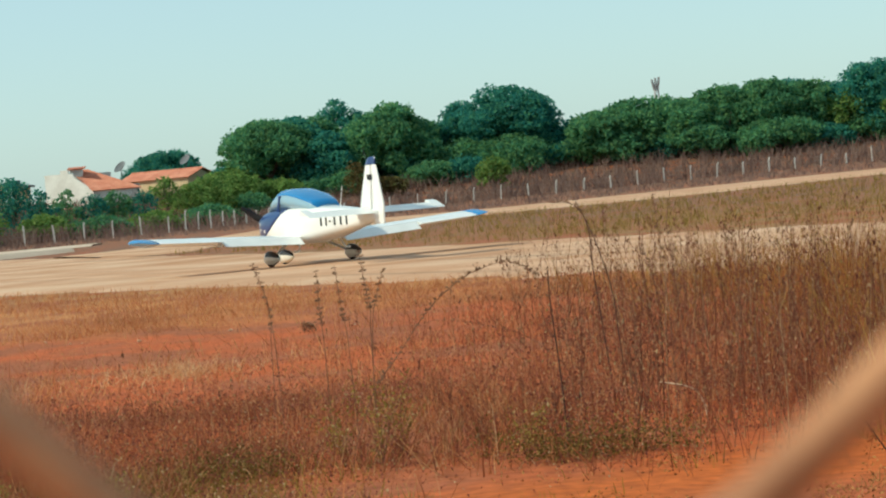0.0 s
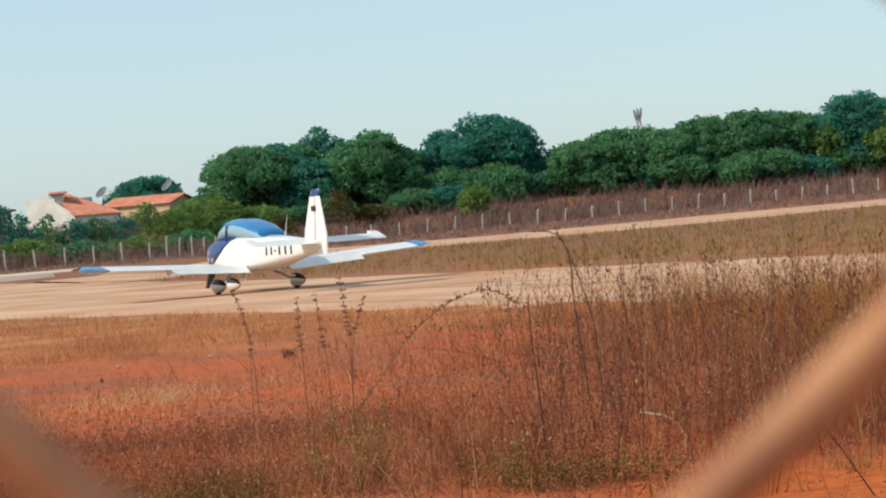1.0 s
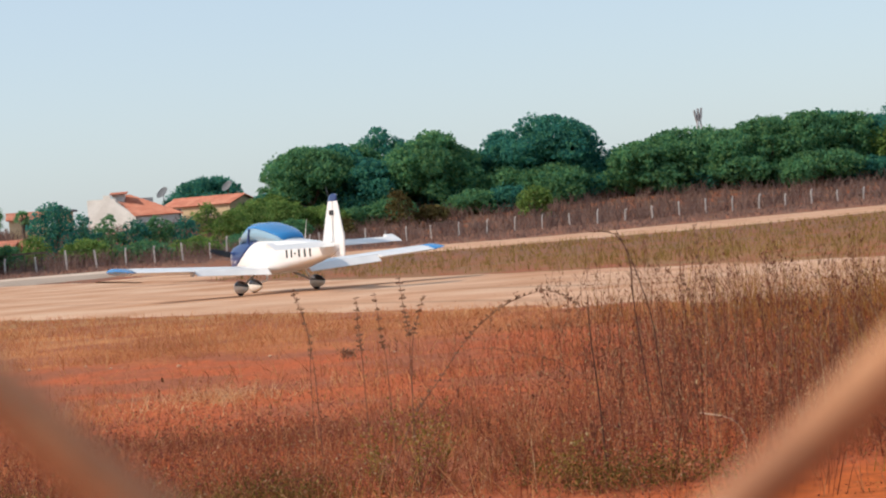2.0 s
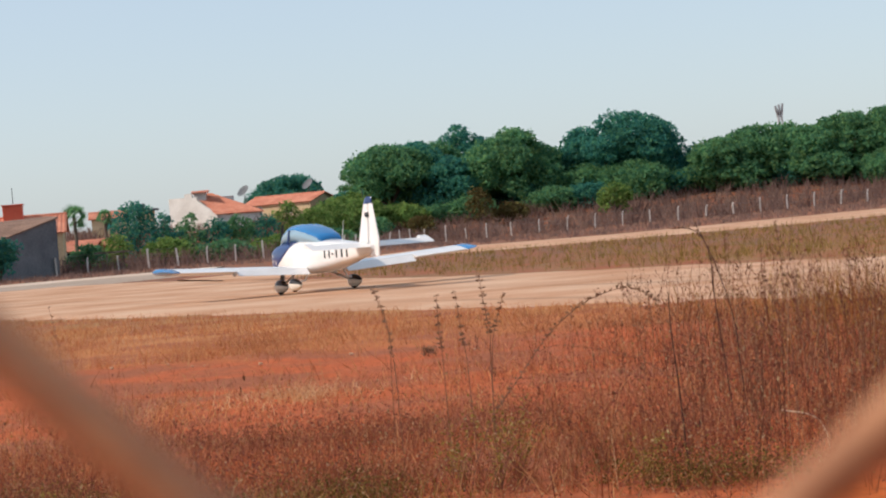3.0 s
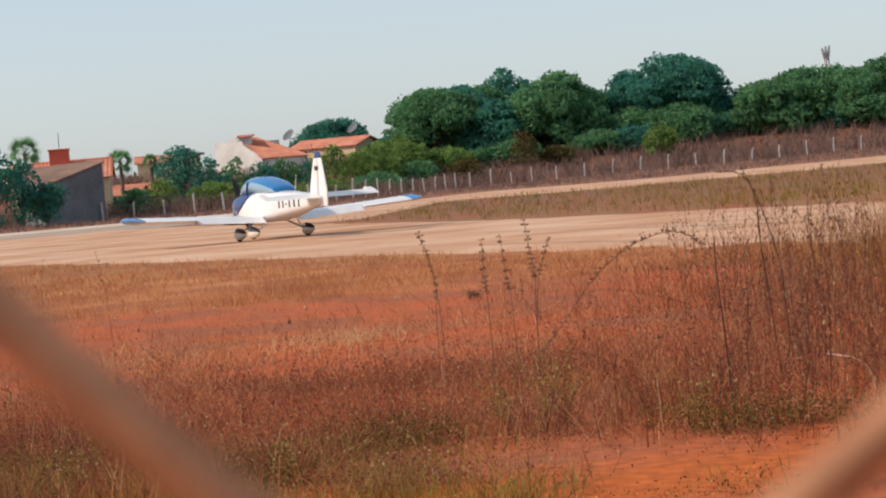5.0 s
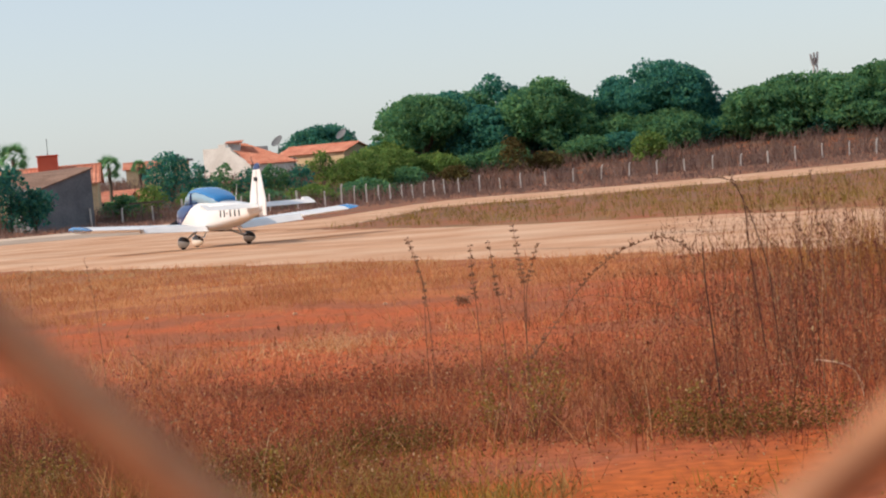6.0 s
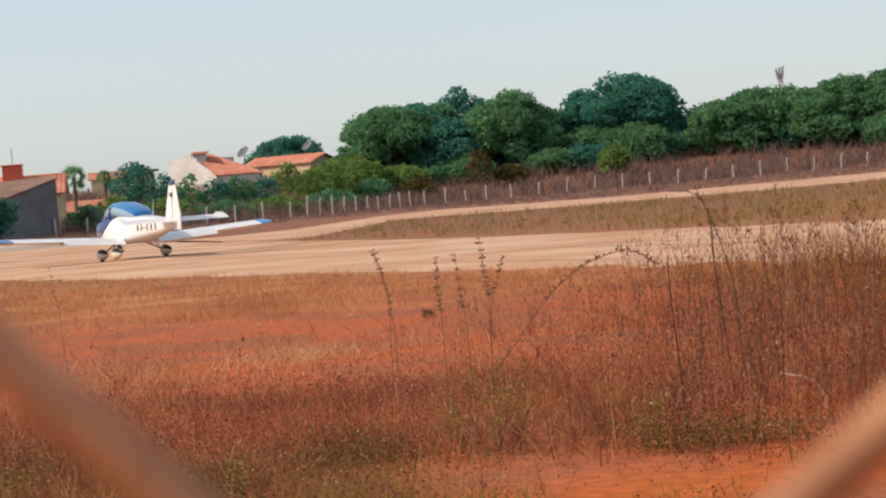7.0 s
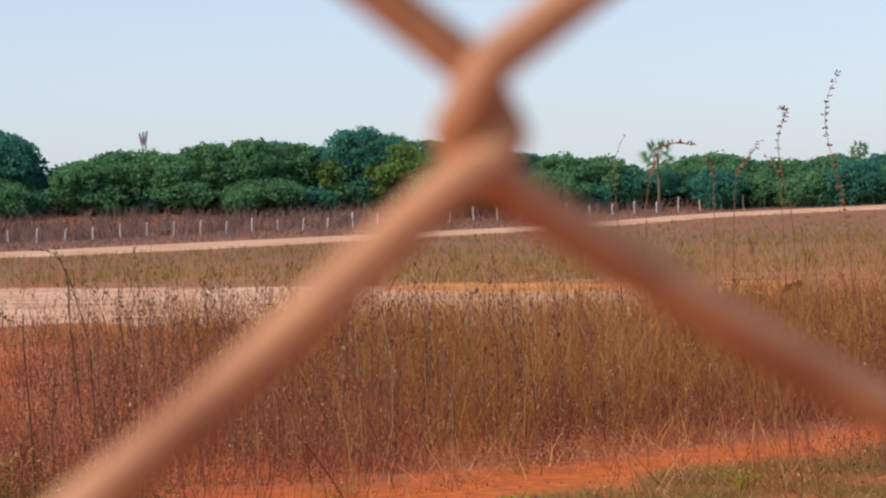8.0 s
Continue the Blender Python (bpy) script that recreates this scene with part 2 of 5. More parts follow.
def build_pavements():
    m = runway_material()
    # the runway runs off to the left; the apron widens there and a perimeter track leaves to the right
    pavement("runway", [(10.5, 27), (3.2, 37.7), (0.1, 42.8), (-6.4, 52.2), (-12.3, 62), (-30, 92), (-70, 160)],
             [(19, 40), (14.1, 49.2), (7.9, 59.3), (2.0, 69.3), (-2.8, 84.5), (-11, 113), (-48, 185)], m,
             "dusty pale worn asphalt runway", across=10, count=220, wob=0.8)
    pavement("road", [(-6.5, 92), (-3.2, 92), (0.4, 131), (10.2, 130), (25.5, 138), (40, 154), (66, 176), (95, 208), (125, 214), (190, 228)],
             [(-10.7, 110), (-5.7, 121), (-2.0, 150), (1.2, 176), (13.5, 166), (37, 184), (60, 194), (76, 202), (105, 238), (140, 248), (200, 264)], m,
             "pale dusty perimeter track along the field", lift=0.07, count=160, wob=0.6)
    grey = surface("grey_asphalt", (0.36, 0.27, 0.2), (0.46, 0.36, 0.28), 0.3, 0.9, fine=9, relief=0.3)
    pale = surface("pale_dust", (0.6, 0.46, 0.34), (0.7, 0.56, 0.44), 0.3, 0.95, fine=9, relief=0.3)
    pavement("taxiway", [(-60, 100), (-22, 113), (-15, 117), (-11, 128)], [(-60, 115), (-27.9, 138), (-19.8, 144), (-13, 149)], grey, "greyer worn asphalt across the runway", lift=0.075, count=80, wob=0.9)
    pavement("shoulder", [(-60, 116), (-27.9, 139), (-19.8, 145), (-12, 152)], [(-60, 130), (-28.5, 151), (-20.5, 157), (-12, 164)], pale, "pale dusty shoulder beyond the asphalt", lift=0.08, count=80, wob=0.9)
    earth = surface("orange_earth", (0.55, 0.2, 0.05), (0.66, 0.27, 0.075), 0.7, 0.95, fine=12, relief=0.5, dist=0.03)
    pavement("earth_patch", [(12.6, 44.5), (14.0, 40.5), (17.5, 36)], [(14.6, 47.5), (16.5, 43.6), (20, 40)], earth, "bare bright orange earth at the runway's end", lift=0.1, count=30)


build_pavements()

# ---- aeroplane ----
def paint(name, col, rough=0.25):
    m, nt, b = node_mat(name, rough, 0, 0.5)
    d = ramp(nt, nz(nt, 2.5, 5), [(0.3, tuple(c * 0.9 for c in col)), (0.7, col)])
    nt.links.new(d, b.inputs["Base Color"])
    b.inputs["Coat Weight"].default_value = 0.15
    b.inputs["Coat Roughness"].default_value = 0.1
    return m


def build_plane():
    white, blue = paint("white_enamel", (0.82, 0.81, 0.79)), paint("blue_enamel", (0.018, 0.19, 0.46))
    navy, black = paint("navy_enamel", (0.007, 0.035, 0.15), 0.28), paint("black_enamel", (0.012, 0.012, 0.014), 0.5)
    rubber = surface("rubber", (0.012, 0.012, 0.012), (0.03, 0.028, 0.025), 8, 0.8)
    steel = surface("painted_steel", (0.5, 0.5, 0.5), (0.7, 0.7, 0.69), 6, 0.4, 0.0)
    cream = paint("cream_enamel", (0.72, 0.68, 0.6), 0.3)
    glass, nt, gb = node_mat("tinted_canopy", 0.05, 0, 0.6)
    gb.inputs["Base Color"].default_value = (0.34, 0.52, 0.64, 1)
    gb.inputs["Alpha"].default_value = 0.7
    plane = thing("light_aircraft", "white low-wing light aircraft with blue cowl, canopy and wing tips, taxiing", "aircraft")

    # nose forward is +y, x is to the aeroplane's right; section: y, half width, top z, bottom z, squareness
    secs = [(-4.02, 0.05, 1.17, 1.0), (-3.3, 0.16, 1.22, 0.86), (-2.4, 0.31, 1.29, 0.72), (-1.4, 0.46, 1.36, 0.58), (-0.5, 0.55, 1.41, 0.5),
            (0.4, 0.58, 1.41, 0.48), (1.1, 0.58, 1.38, 0.49), (1.5, 0.565, 1.35, 0.52), (1.85, 0.52, 1.29, 0.58), (2.15, 0.42, 1.21, 0.67), (2.28, 0.27, 1.12, 0.78)]

    def ring(y, w, zt, zb, n=32, q=3.6):
        out = []
        for k in range(n):
            a = 2 * math.pi * k / n
            c, s = math.cos(a), math.sin(a)
            out.append((w * math.copysign(abs(c) ** (2 / q), c), y, (zt + zb) / 2 + (zt - zb) / 2 * math.copysign(abs(s) ** (2 / q), s)))
        return out

    def skin(y, z):
        """Half width of the fuselage at y and height z."""
        ys = [q[0] for q in secs]
        w, zt, zb = [float(np.interp(y, ys, [q[k] for q in secs])) for k in (1, 2, 3)]
        u = min(0.999, abs((z - (zt + zb) / 2) / ((zt - zb) / 2)))
        return w * (1 - u ** 3.6) ** (1 / 3.6)
    part("fuselage", loft(bmesh.new(), [ring(*s) for s in secs]), white, plane, smooth=True)
    # navy engine cowling: a shell whose rear rim sweeps from the windscreen down to the nose
    sh = bmesh.new()
    rows = []
    for k in range(21):
        a = radians(-38 + 256 * k / 20)
        c, q = math.copysign(abs(math.cos(a)) ** (2 / 3.6), math.cos(a)), math.copysign(abs(math.sin(a)) ** (2 / 3.6), math.sin(a))
        y0 = 1.7 - 1.5 * min(1.0, max(0.0, (q + 0.75) / 1.65))
        row = []
        for j in range(9):
            y = y0 + (2.295 - y0) * j / 8
            w, zt, zb = [float(np.interp(y, [g[0] for g in secs], [g[m] for g in secs])) for m in (1, 2, 3)]
            row.append(((w + 0.008) * c, y, (zt + zb) / 2 + ((zt - zb) / 2 + 0.008) * q))
        rows.append(row)
    loft(sh, rows, close=False, caps=False)
    o = part("cowling", sh, navy, plane, "navy blue engine cowling", smooth=True)
    o.modifiers.new("thickness", 'SOLIDIFY').thickness = 0.004
    for s in (-1, 1):
        part("air_inlet", tube(bmesh.new(), [(s * 0.25, 2.2, 0.98), (s * 0.25, 2.3, 0.98)], 0.09, 12), black, plane)
    # cabin: glazed lower band under a blue roof
    cab = [(-1.25, 0.30, 1.40, 1.2), (-0.9, 0.42, 1.56, 1.25), (-0.4, 0.5, 1.72, 1.28), (0.2, 0.52, 1.83, 1.3), (0.8, 0.5, 1.84, 1.3), (1.15, 0.47, 1.7, 1.3), (1.45, 0.42, 1.4, 1.26)]
    part("canopy", loft(bmesh.new(), [ring(*s, n=24, q=2.2) for s in cab]), glass, plane, "tinted clear canopy", smooth=True)
    roof = bmesh.new()
    rings = []
    for y, w, zt, zb in cab[:-1]:
        full = ring(y, w + 0.012, zt + 0.012, zb, 48, 2.2)
        rings.append([p for p in full if p[2] > zb + (zt - zb) * 0.74] [:])
    n = min(len(r) for r in rings)
    rings = [sorted(r, key=lambda p: -p[0])[:n] if len(r) == n else [sorted(r, key=lambda p: -p[0])[round(i * (len(r) - 1) / (n - 1))] for i in range(n)] for r in rings]
    loft(roof, rings, close=False, caps=False)
    ro = part("cabin_roof", roof, blue, plane, "bright blue cabin top", smooth=True)
    ro.modifiers.new("thickness", 'SOLIDIFY').thickness = 0.015
    for s in (-1, 1):
        part("door_pillar", tube(bmesh.new(), [(s * 0.545, 0.55, 1.32), (s * 0.5, 0.5, 1.7)], 0.035, 6), navy, plane)

    def foil(bm, stations, n=10):
        """Wing skin; station: origin of the leading edge, chord, thickness, and 0..1 span of the chord that is kept."""
        rings = []
        for (x, y, z), c, th, lo, hi in stations:
            up, dn = [], []
            for k in range(n + 1):
                u = lo + (hi - lo) * (1 - math.cos(math.pi * k / n)) / 2
                t = 5 * th * (0.2969 * math.sqrt(u) - 0.126 * u - 0.3516 * u * u + 0.2843 * u ** 3 - 0.1015 * u ** 4)
                up.append((x, y - u * c, z + c * (t + 0.02 * u * (1 - u) * 4)))
                dn.append((x, y - u * c, z - c * (t * 0.75)))
            rings.append(up + dn[::-1][0 if lo == 0 else 0:])
        return loft(bm, rings)

    SPAN, ROOT, TIPX = 4.6, 0.5, 4.18
    zw, dih, ly, ch = 0.61, math.tan(radians(3.2)), 0.5, 1.42
    for s in (-1, 1):
        def st(x, lo=0.0, hi=1.0, drop=0.0):
            return ((s * x, ly, zw + (x - ROOT) * dih - drop), ch, 0.135, lo, hi)
        wing = part("wing", foil(bmesh.new(), [st(ROOT - 0.12, 0, 0.78), st(TIPX, 0, 0.78)]), white, plane, smooth=False)
        part("aileron", foil(bmesh.new(), [st(2.62, 0.785, 1.0), st(TIPX - 0.02, 0.785, 1.0)]), white, plane)
        # lowered flap: turned trailing edge down about its hinge
        fl = foil(bmesh.new(), [st(ROOT + 0.06, 0.785, 1.02), st(2.58, 0.785, 1.02)])
        hinge = Vector((0, ly - 0.785 * ch, zw))
        for v in fl.verts:
            d = v.co.z - ((abs(v.co.x) - ROOT) * dih + zw)
            r = Matrix.Rotation(radians(20), 3, 'X') @ Vector((0, v.co.y - hinge.y, d))
            v.co.y, v.co.z = hinge.y + r.y, (abs(v.co.x) - ROOT) * dih + zw + r.z
        part("flap", fl, white, plane, "lowered white flap")
        tip = []
        for u, cc, zz in ((0.0, 1.0, 0.0), (0.45, 0.97, 0.01), (0.75, 0.88, 0.025), (0.95, 0.66, 0.04), (1.0, 0.4, 0.05)):
            x = TIPX + 0.004 + u * (SPAN - TIPX)
            tip.append(((s * x, ly - ch * (1 - cc) * 0.55, zw + (x - ROOT) * dih + zz), ch * cc, 0.135 * (1.0 if u < 0.9 else 0.6), 0.0, 1.0))
        part("wing_tip", foil(bmesh.new(), tip), blue, plane, "rounded blue wing tip", smooth=True)
        br = bmesh.new()
        box(br, s * 2.6 - 0.02, s * 2.6 + 0.02, ly - 1.2, ly - 1.0, zw + 2.1 * dih - 0.12, zw + 2.1 * dih - 0.02, 0.008)
        part("hinge_bracket", br, steel, plane)
        # tailplane
        def ts(x, lo, hi):
            c = 0.86 - 0.1 * x / 1.7
            return ((s * x, -3.12 - 0.09 * x / 1.7, 1.2), c, 0.09, lo, hi)
        part("tailplane", foil(bmesh.new(), [ts(0.08, 0, 0.56), ts(1.68, 0, 0.56)]), white, plane)
        # the elevator droops about its hinge
        for nm, ea, eb, lo in (("elevator", 0.12, 1.5, 0.57), ("elevator_horn", 1.505, 1.72, 0.2)):
            el = foil(bmesh.new(), [ts(ea, lo, 1.0), ts(eb, lo, 1.0)])
            for v in el.verts:
                hy = -3.12 - 0.09 * abs(v.co.x) / 1.7 - 0.565 * (0.86 - 0.1 * abs(v.co.x) / 1.7)
                q = Matrix.Rotation(radians(14), 3, 'X') @ Vector((0, v.co.y - hy, v.co.z - 1.2))
                v.co.y, v.co.z = hy + q.y, 1.2 + q.z
            part(nm, el, white, plane)

    def upright(bm, rows):
        """Fin and rudder: rows of z, front y, back y, half thickness."""
        return loft(bm, [[(0, a, z), (t, a - 0.3 * (a - b), z), (t * 0.5, b + 0.02, z), (0, b, z), (-t * 0.5, b + 0.02, z), (-t, a - 0.3 * (a - b), z)] for z, a, b, t in rows])
    part("fin", upright(bmesh.new(), [(1.12, -2.95, -3.62, 0.055), (1.5, -3.1, -3.66, 0.05), (2.22, -3.46, -3.74, 0.035)]), white, plane)
    part("fin_cap", upright(bmesh.new(), [(2.225, -3.46, -3.98, 0.035), (2.36, -3.56, -4.0, 0.026), (2.4, -3.68, -3.98, 0.012)]), navy, plane, "dark blue cap on the fin")
    part("rudder", upright(bmesh.new(), [(0.86, -3.64, -4.24, 0.045), (1.3, -3.67, -4.28, 0.045), (2.22, -3.755, -4.02, 0.03)]), white, plane)

    # registration and type marks as plain bars on both sides
    for s in (-1, 1):
        for y, w, h in ((-1.66, 0.05, 0.2), (-1.88, 0.045, 0.2), (-2.05, 0.07, 0.04), (-2.24, 0.055, 0.2), (-2.5, 0.06, 0.2), (-2.74, 0.055, 0.2)):
            mk = bmesh.new()
            c = [(y - w / 2, 1.0 - h / 2), (y + w / 2, 1.0 - h / 2), (y + w / 2, 1.0 + h / 2), (y - w / 2, 1.0 + h / 2)]
            f = [mk.verts.new((s * (skin(yy, zz) + 0.016), yy, zz)) for yy, zz in c]
            g = [mk.verts.new((s * (skin(yy, zz) - 0.02), yy, zz)) for yy, zz in c]
            mk.faces.new(f)
            for i in range(4):
                mk.faces.new((f[i], f[(i + 1) % 4], g[(i + 1) % 4], g[i]))
            bmesh.ops.recalc_face_normals(mk, faces=mk.faces[:])
            part("marking", mk, black, plane, "plain black marking bars")
        tm = bmesh.new()
        box(tm, s * 0.048 - 0.004, s * 0.048 + 0.004, -3.72, -3.6, 1.88, 2.0)
        box(tm, s * 0.052 - 0.004, s * 0.052 + 0.004, -3.85, -3.76, 1.88, 2.0)
        part("type_mark", tm, black, plane, "small dark marking bars on the fin")

    # undercarriage
    for name, x, y, r in (("main_wheel", -1.08, 0.0, 0.19), ("main_wheel", 1.08, 0.0, 0.19), ("nose_wheel", 0.0, 1.66, 0.17)):
        leg = bmesh.new()
        if x:
            tube(leg, [(x * 0.36, 0.35, 0.6), (x * 0.9, 0.02, 0.26), (x * 0.96, 0.0, 0.2)], [0.035, 0.025, 0.025], 8)
        else:
            tube(leg, [(0, 1.5, 0.6), (0, 1.78, 0.42), (0, 1.72, 0.32)], 0.03, 8)
        part("gear_leg", leg, steel, plane)
        fair = bmesh.new()
        rows = []
        for u, w, h in ((-1, 0.01, 0.02), (-0.8, 0.055, 0.075), (-0.4, 0.11, 0.15), (0.1, 0.14, 0.185), (0.55, 0.12, 0.17), (0.85, 0.075, 0.1), (1, 0.015, 0.02)):
            rows.append([(x + w * math.cos(a), y - 0.05 + u * (0.38 if u > 0 else 0.5), r + 0.015 + h * math.sin(a) * (1.0 if math.sin(a) > 0 else 0.92)) for a in [2 * math.pi * k / 14 for k in range(14)]])
        part("wheel_fairing", loft(fair, rows), cream, plane, "cream streamlined wheel fairing", smooth=True)
        # thin black shell that darkens the fairing's upper rear
        cap = bmesh.new()
        rows = []
        for u, w, h in ((-0.97, 0.02, 0.03), (-0.8, 0.058, 0.079), (-0.4, 0.114, 0.155), (0.1, 0.144, 0.19), (0.35, 0.137, 0.186)):
            rows.append([(x + w * math.cos(q), y - 0.05 + u * (0.38 if u > 0 else 0.5), r + 0.015 + h * math.sin(q)) for q in [radians(18 + 144 * k / 12) for k in range(13)]])
        loft(cap, rows, close=False, caps=False)
        part("fairing_dark_top", cap, black, plane, "dark upper rear of the wheel fairing", smooth=True).modifiers.new("thickness", 'SOLIDIFY').thickness = 0.003
        wh = thing(name, "", "")
        for key in list(wh.keys()):
            del wh[key]
        wh.parent = plane
        wh.matrix_basis = pose(x, y, r)
        tb = bmesh.new()
        prof = [(r * 0.55, -0.05), (r * 0.85, -0.06), (r * 0.98, -0.04), (r, 0.0), (r * 0.98, 0.04), (r * 0.85, 0.06), (r * 0.55, 0.05)]
        loft(tb, [[(px, pr * math.cos(2 * math.pi * k / 24), pr * math.sin(2 * math.pi * k / 24)) for k in range(24)] for pr, px in prof], caps=True)
        part("tyre", tb, rubber, wh, smooth=True)
        hub = bmesh.new()
        tube(hub, [(-0.055, 0, 0), (0.055, 0, 0)], r * 0.3, 12)
        part("rim", hub, steel, wh)
        WHEELS.append((wh, x, y, r))
    for s in (-1, 1):
        step_bm = bmesh.new()
        tube(step_bm, [(s * 0.5, -0.62, 0.6), (s * 0.62, -0.66, 0.34), (s * 0.74, -0.66, 0.33)], 0.025, 6)
        part("boarding_step", step_bm, white, plane)
    an = bmesh.new()
    tube(an, [(0, -1.9, 1.3), (0, -2.1, 1.85)], [0.012, 0.005], 6)
    part("whip_aerial", an, white, plane)
    ta = bmesh.new()
    tube(ta, [(0, -3.5, 2.36), (0, -3.4, 2.62)], [0.012, 0.006], 6)
    part("tail_aerial", ta, black, plane)
    # propeller
    prop = new("propeller")
    prop.parent = plane
    prop.matrix_basis = pose(0, 2.36, 0.97)
    sp = bmesh.new()
    loft(sp, [[(rr * math.cos(2 * math.pi * k / 16), yy, rr * math.sin(2 * math.pi * k / 16)) for k in range(16)] for yy, rr in ((-0.05, 0.15), (0.05, 0.145), (0.16, 0.11), (0.26, 0.05), (0.29, 0.01))])
    part("spinner", sp, navy, prop, smooth=True)
    for s in (-1, 1):
        bl = bmesh.new()
        loft(bl, [[(s * rr - 0.0, 0.02 + th, -w), (s * rr, 0.02 + 0.012, 0), (s * rr, 0.02 - th, w), (s * rr, 0.02 - 0.012, 0)] for rr, w, th in ((0.1, 0.05, 0.04), (0.35, 0.08, 0.035), (0.7, 0.075, 0.02), (0.93, 0.04, 0.01))])
        part("propeller_blade", bl, black, prop)
    return plane, prop


WHEELS = []
plane, prop = build_plane()
# seconds, place of the main wheels' midpoint, heading to the left of straight ahead
TAXI = [
    (0, 0.955, 55.093, 22.84),
    (1, 0.108, 56.978, 23.43),
    (2, -0.897, 59.068, 24.01),
    (3, -2.061, 61.363, 24.60),
    (4, -3.384, 63.863, 25.18),
    (5, -4.865, 66.567, 25.76),
    (6, -6.505, 69.476, 26.35),
    (7, -8.304, 72.590, 26.93),
    (8, -10.261, 75.909, 27.51),
]

# ---- trees ----
BARK = surface("bark", (0.10, 0.075, 0.055), (0.2, 0.155, 0.115), 1.5, 0.9, fine=8, relief=0.6, dist=0.05)
# distance haze is put into the leaf colour: both greens lifted, the dark bluish
LEAF_DARK = island_mat("leaves_dark_hazed", [(0.0, (0.04, 0.2, 0.175)), (0.5, (0.065, 0.26, 0.205)), (1.0, (0.12, 0.33, 0.17))], 0.75, 0.55, 0.08)
LEAF_MID = island_mat("leaves_mid_hazed", [(0.0, (0.08, 0.235, 0.14)), (0.5, (0.125, 0.31, 0.145)), (1.0, (0.21, 0.37, 0.14))], 0.75, 0.55, 0.08)
LEAF_LIGHT = island_mat("leaves_light", [(0.0, (0.12, 0.23, 0.07)), (0.6, (0.2, 0.33, 0.08)), (1.0, (0.3, 0.38, 0.12))], 0.75, 0.5, 0.08)
LEAF_DRY = island_mat("leaves_dry", [(0.0, (0.10, 0.075, 0.03)), (0.6, (0.16, 0.115, 0.045)), (1.0, (0.12, 0.13, 0.04))], 0.7, 0.25)


def leaf_quads(c, size, r, up=0.35):
    """Small folded leaves at the places c: four-cornered blades turned every way."""
    n = len(c)
    d = r.normal(size=(n, 3))
    d[:, 2] += up
    d /= np.linalg.norm(d, axis=1)[:, None]
    a = np.cross(d, r.normal(size=(n, 3)))
    a /= np.linalg.norm(a, axis=1)[:, None]
    b = np.cross(d, a)
    s = size * r.uniform(0.55, 1.3, (n, 1))
    v = np.stack([c - a * s, c - b * s * 0.55, c + a * s, c + b * s * 0.55], 1)
    v[:, 1] += d * s * 0.25
    v[:, 3] += d * s * 0.25
    return v.reshape(-1, 3), np.arange(4 * n).reshape(n, 4)


def crown_points(lumps, per, r):
    """Leaves gathered on the outer shells of many uneven lumps."""
    out = []
    for (cx, cy, cz, rad, flat) in lumps:
        k = int(per * rad * rad * (0.55 if flat > 0.76 else 1.0))
        d = r.normal(size=(k, 3))
        d /= np.linalg.norm(d, axis=1)[:, None]
        q = rad * r.uniform(0.45, 1.0, (k, 1)) ** 0.5 * (1 + 0.22 * np.sin(d[:, :1] * 5 + cx) * np.cos(d[:, 1:2] * 6 + cz))
        p = d * q * np.array([1, 1, flat]) + (cx, cy, cz)
        out.append(p)
    return np.concatenate(out)


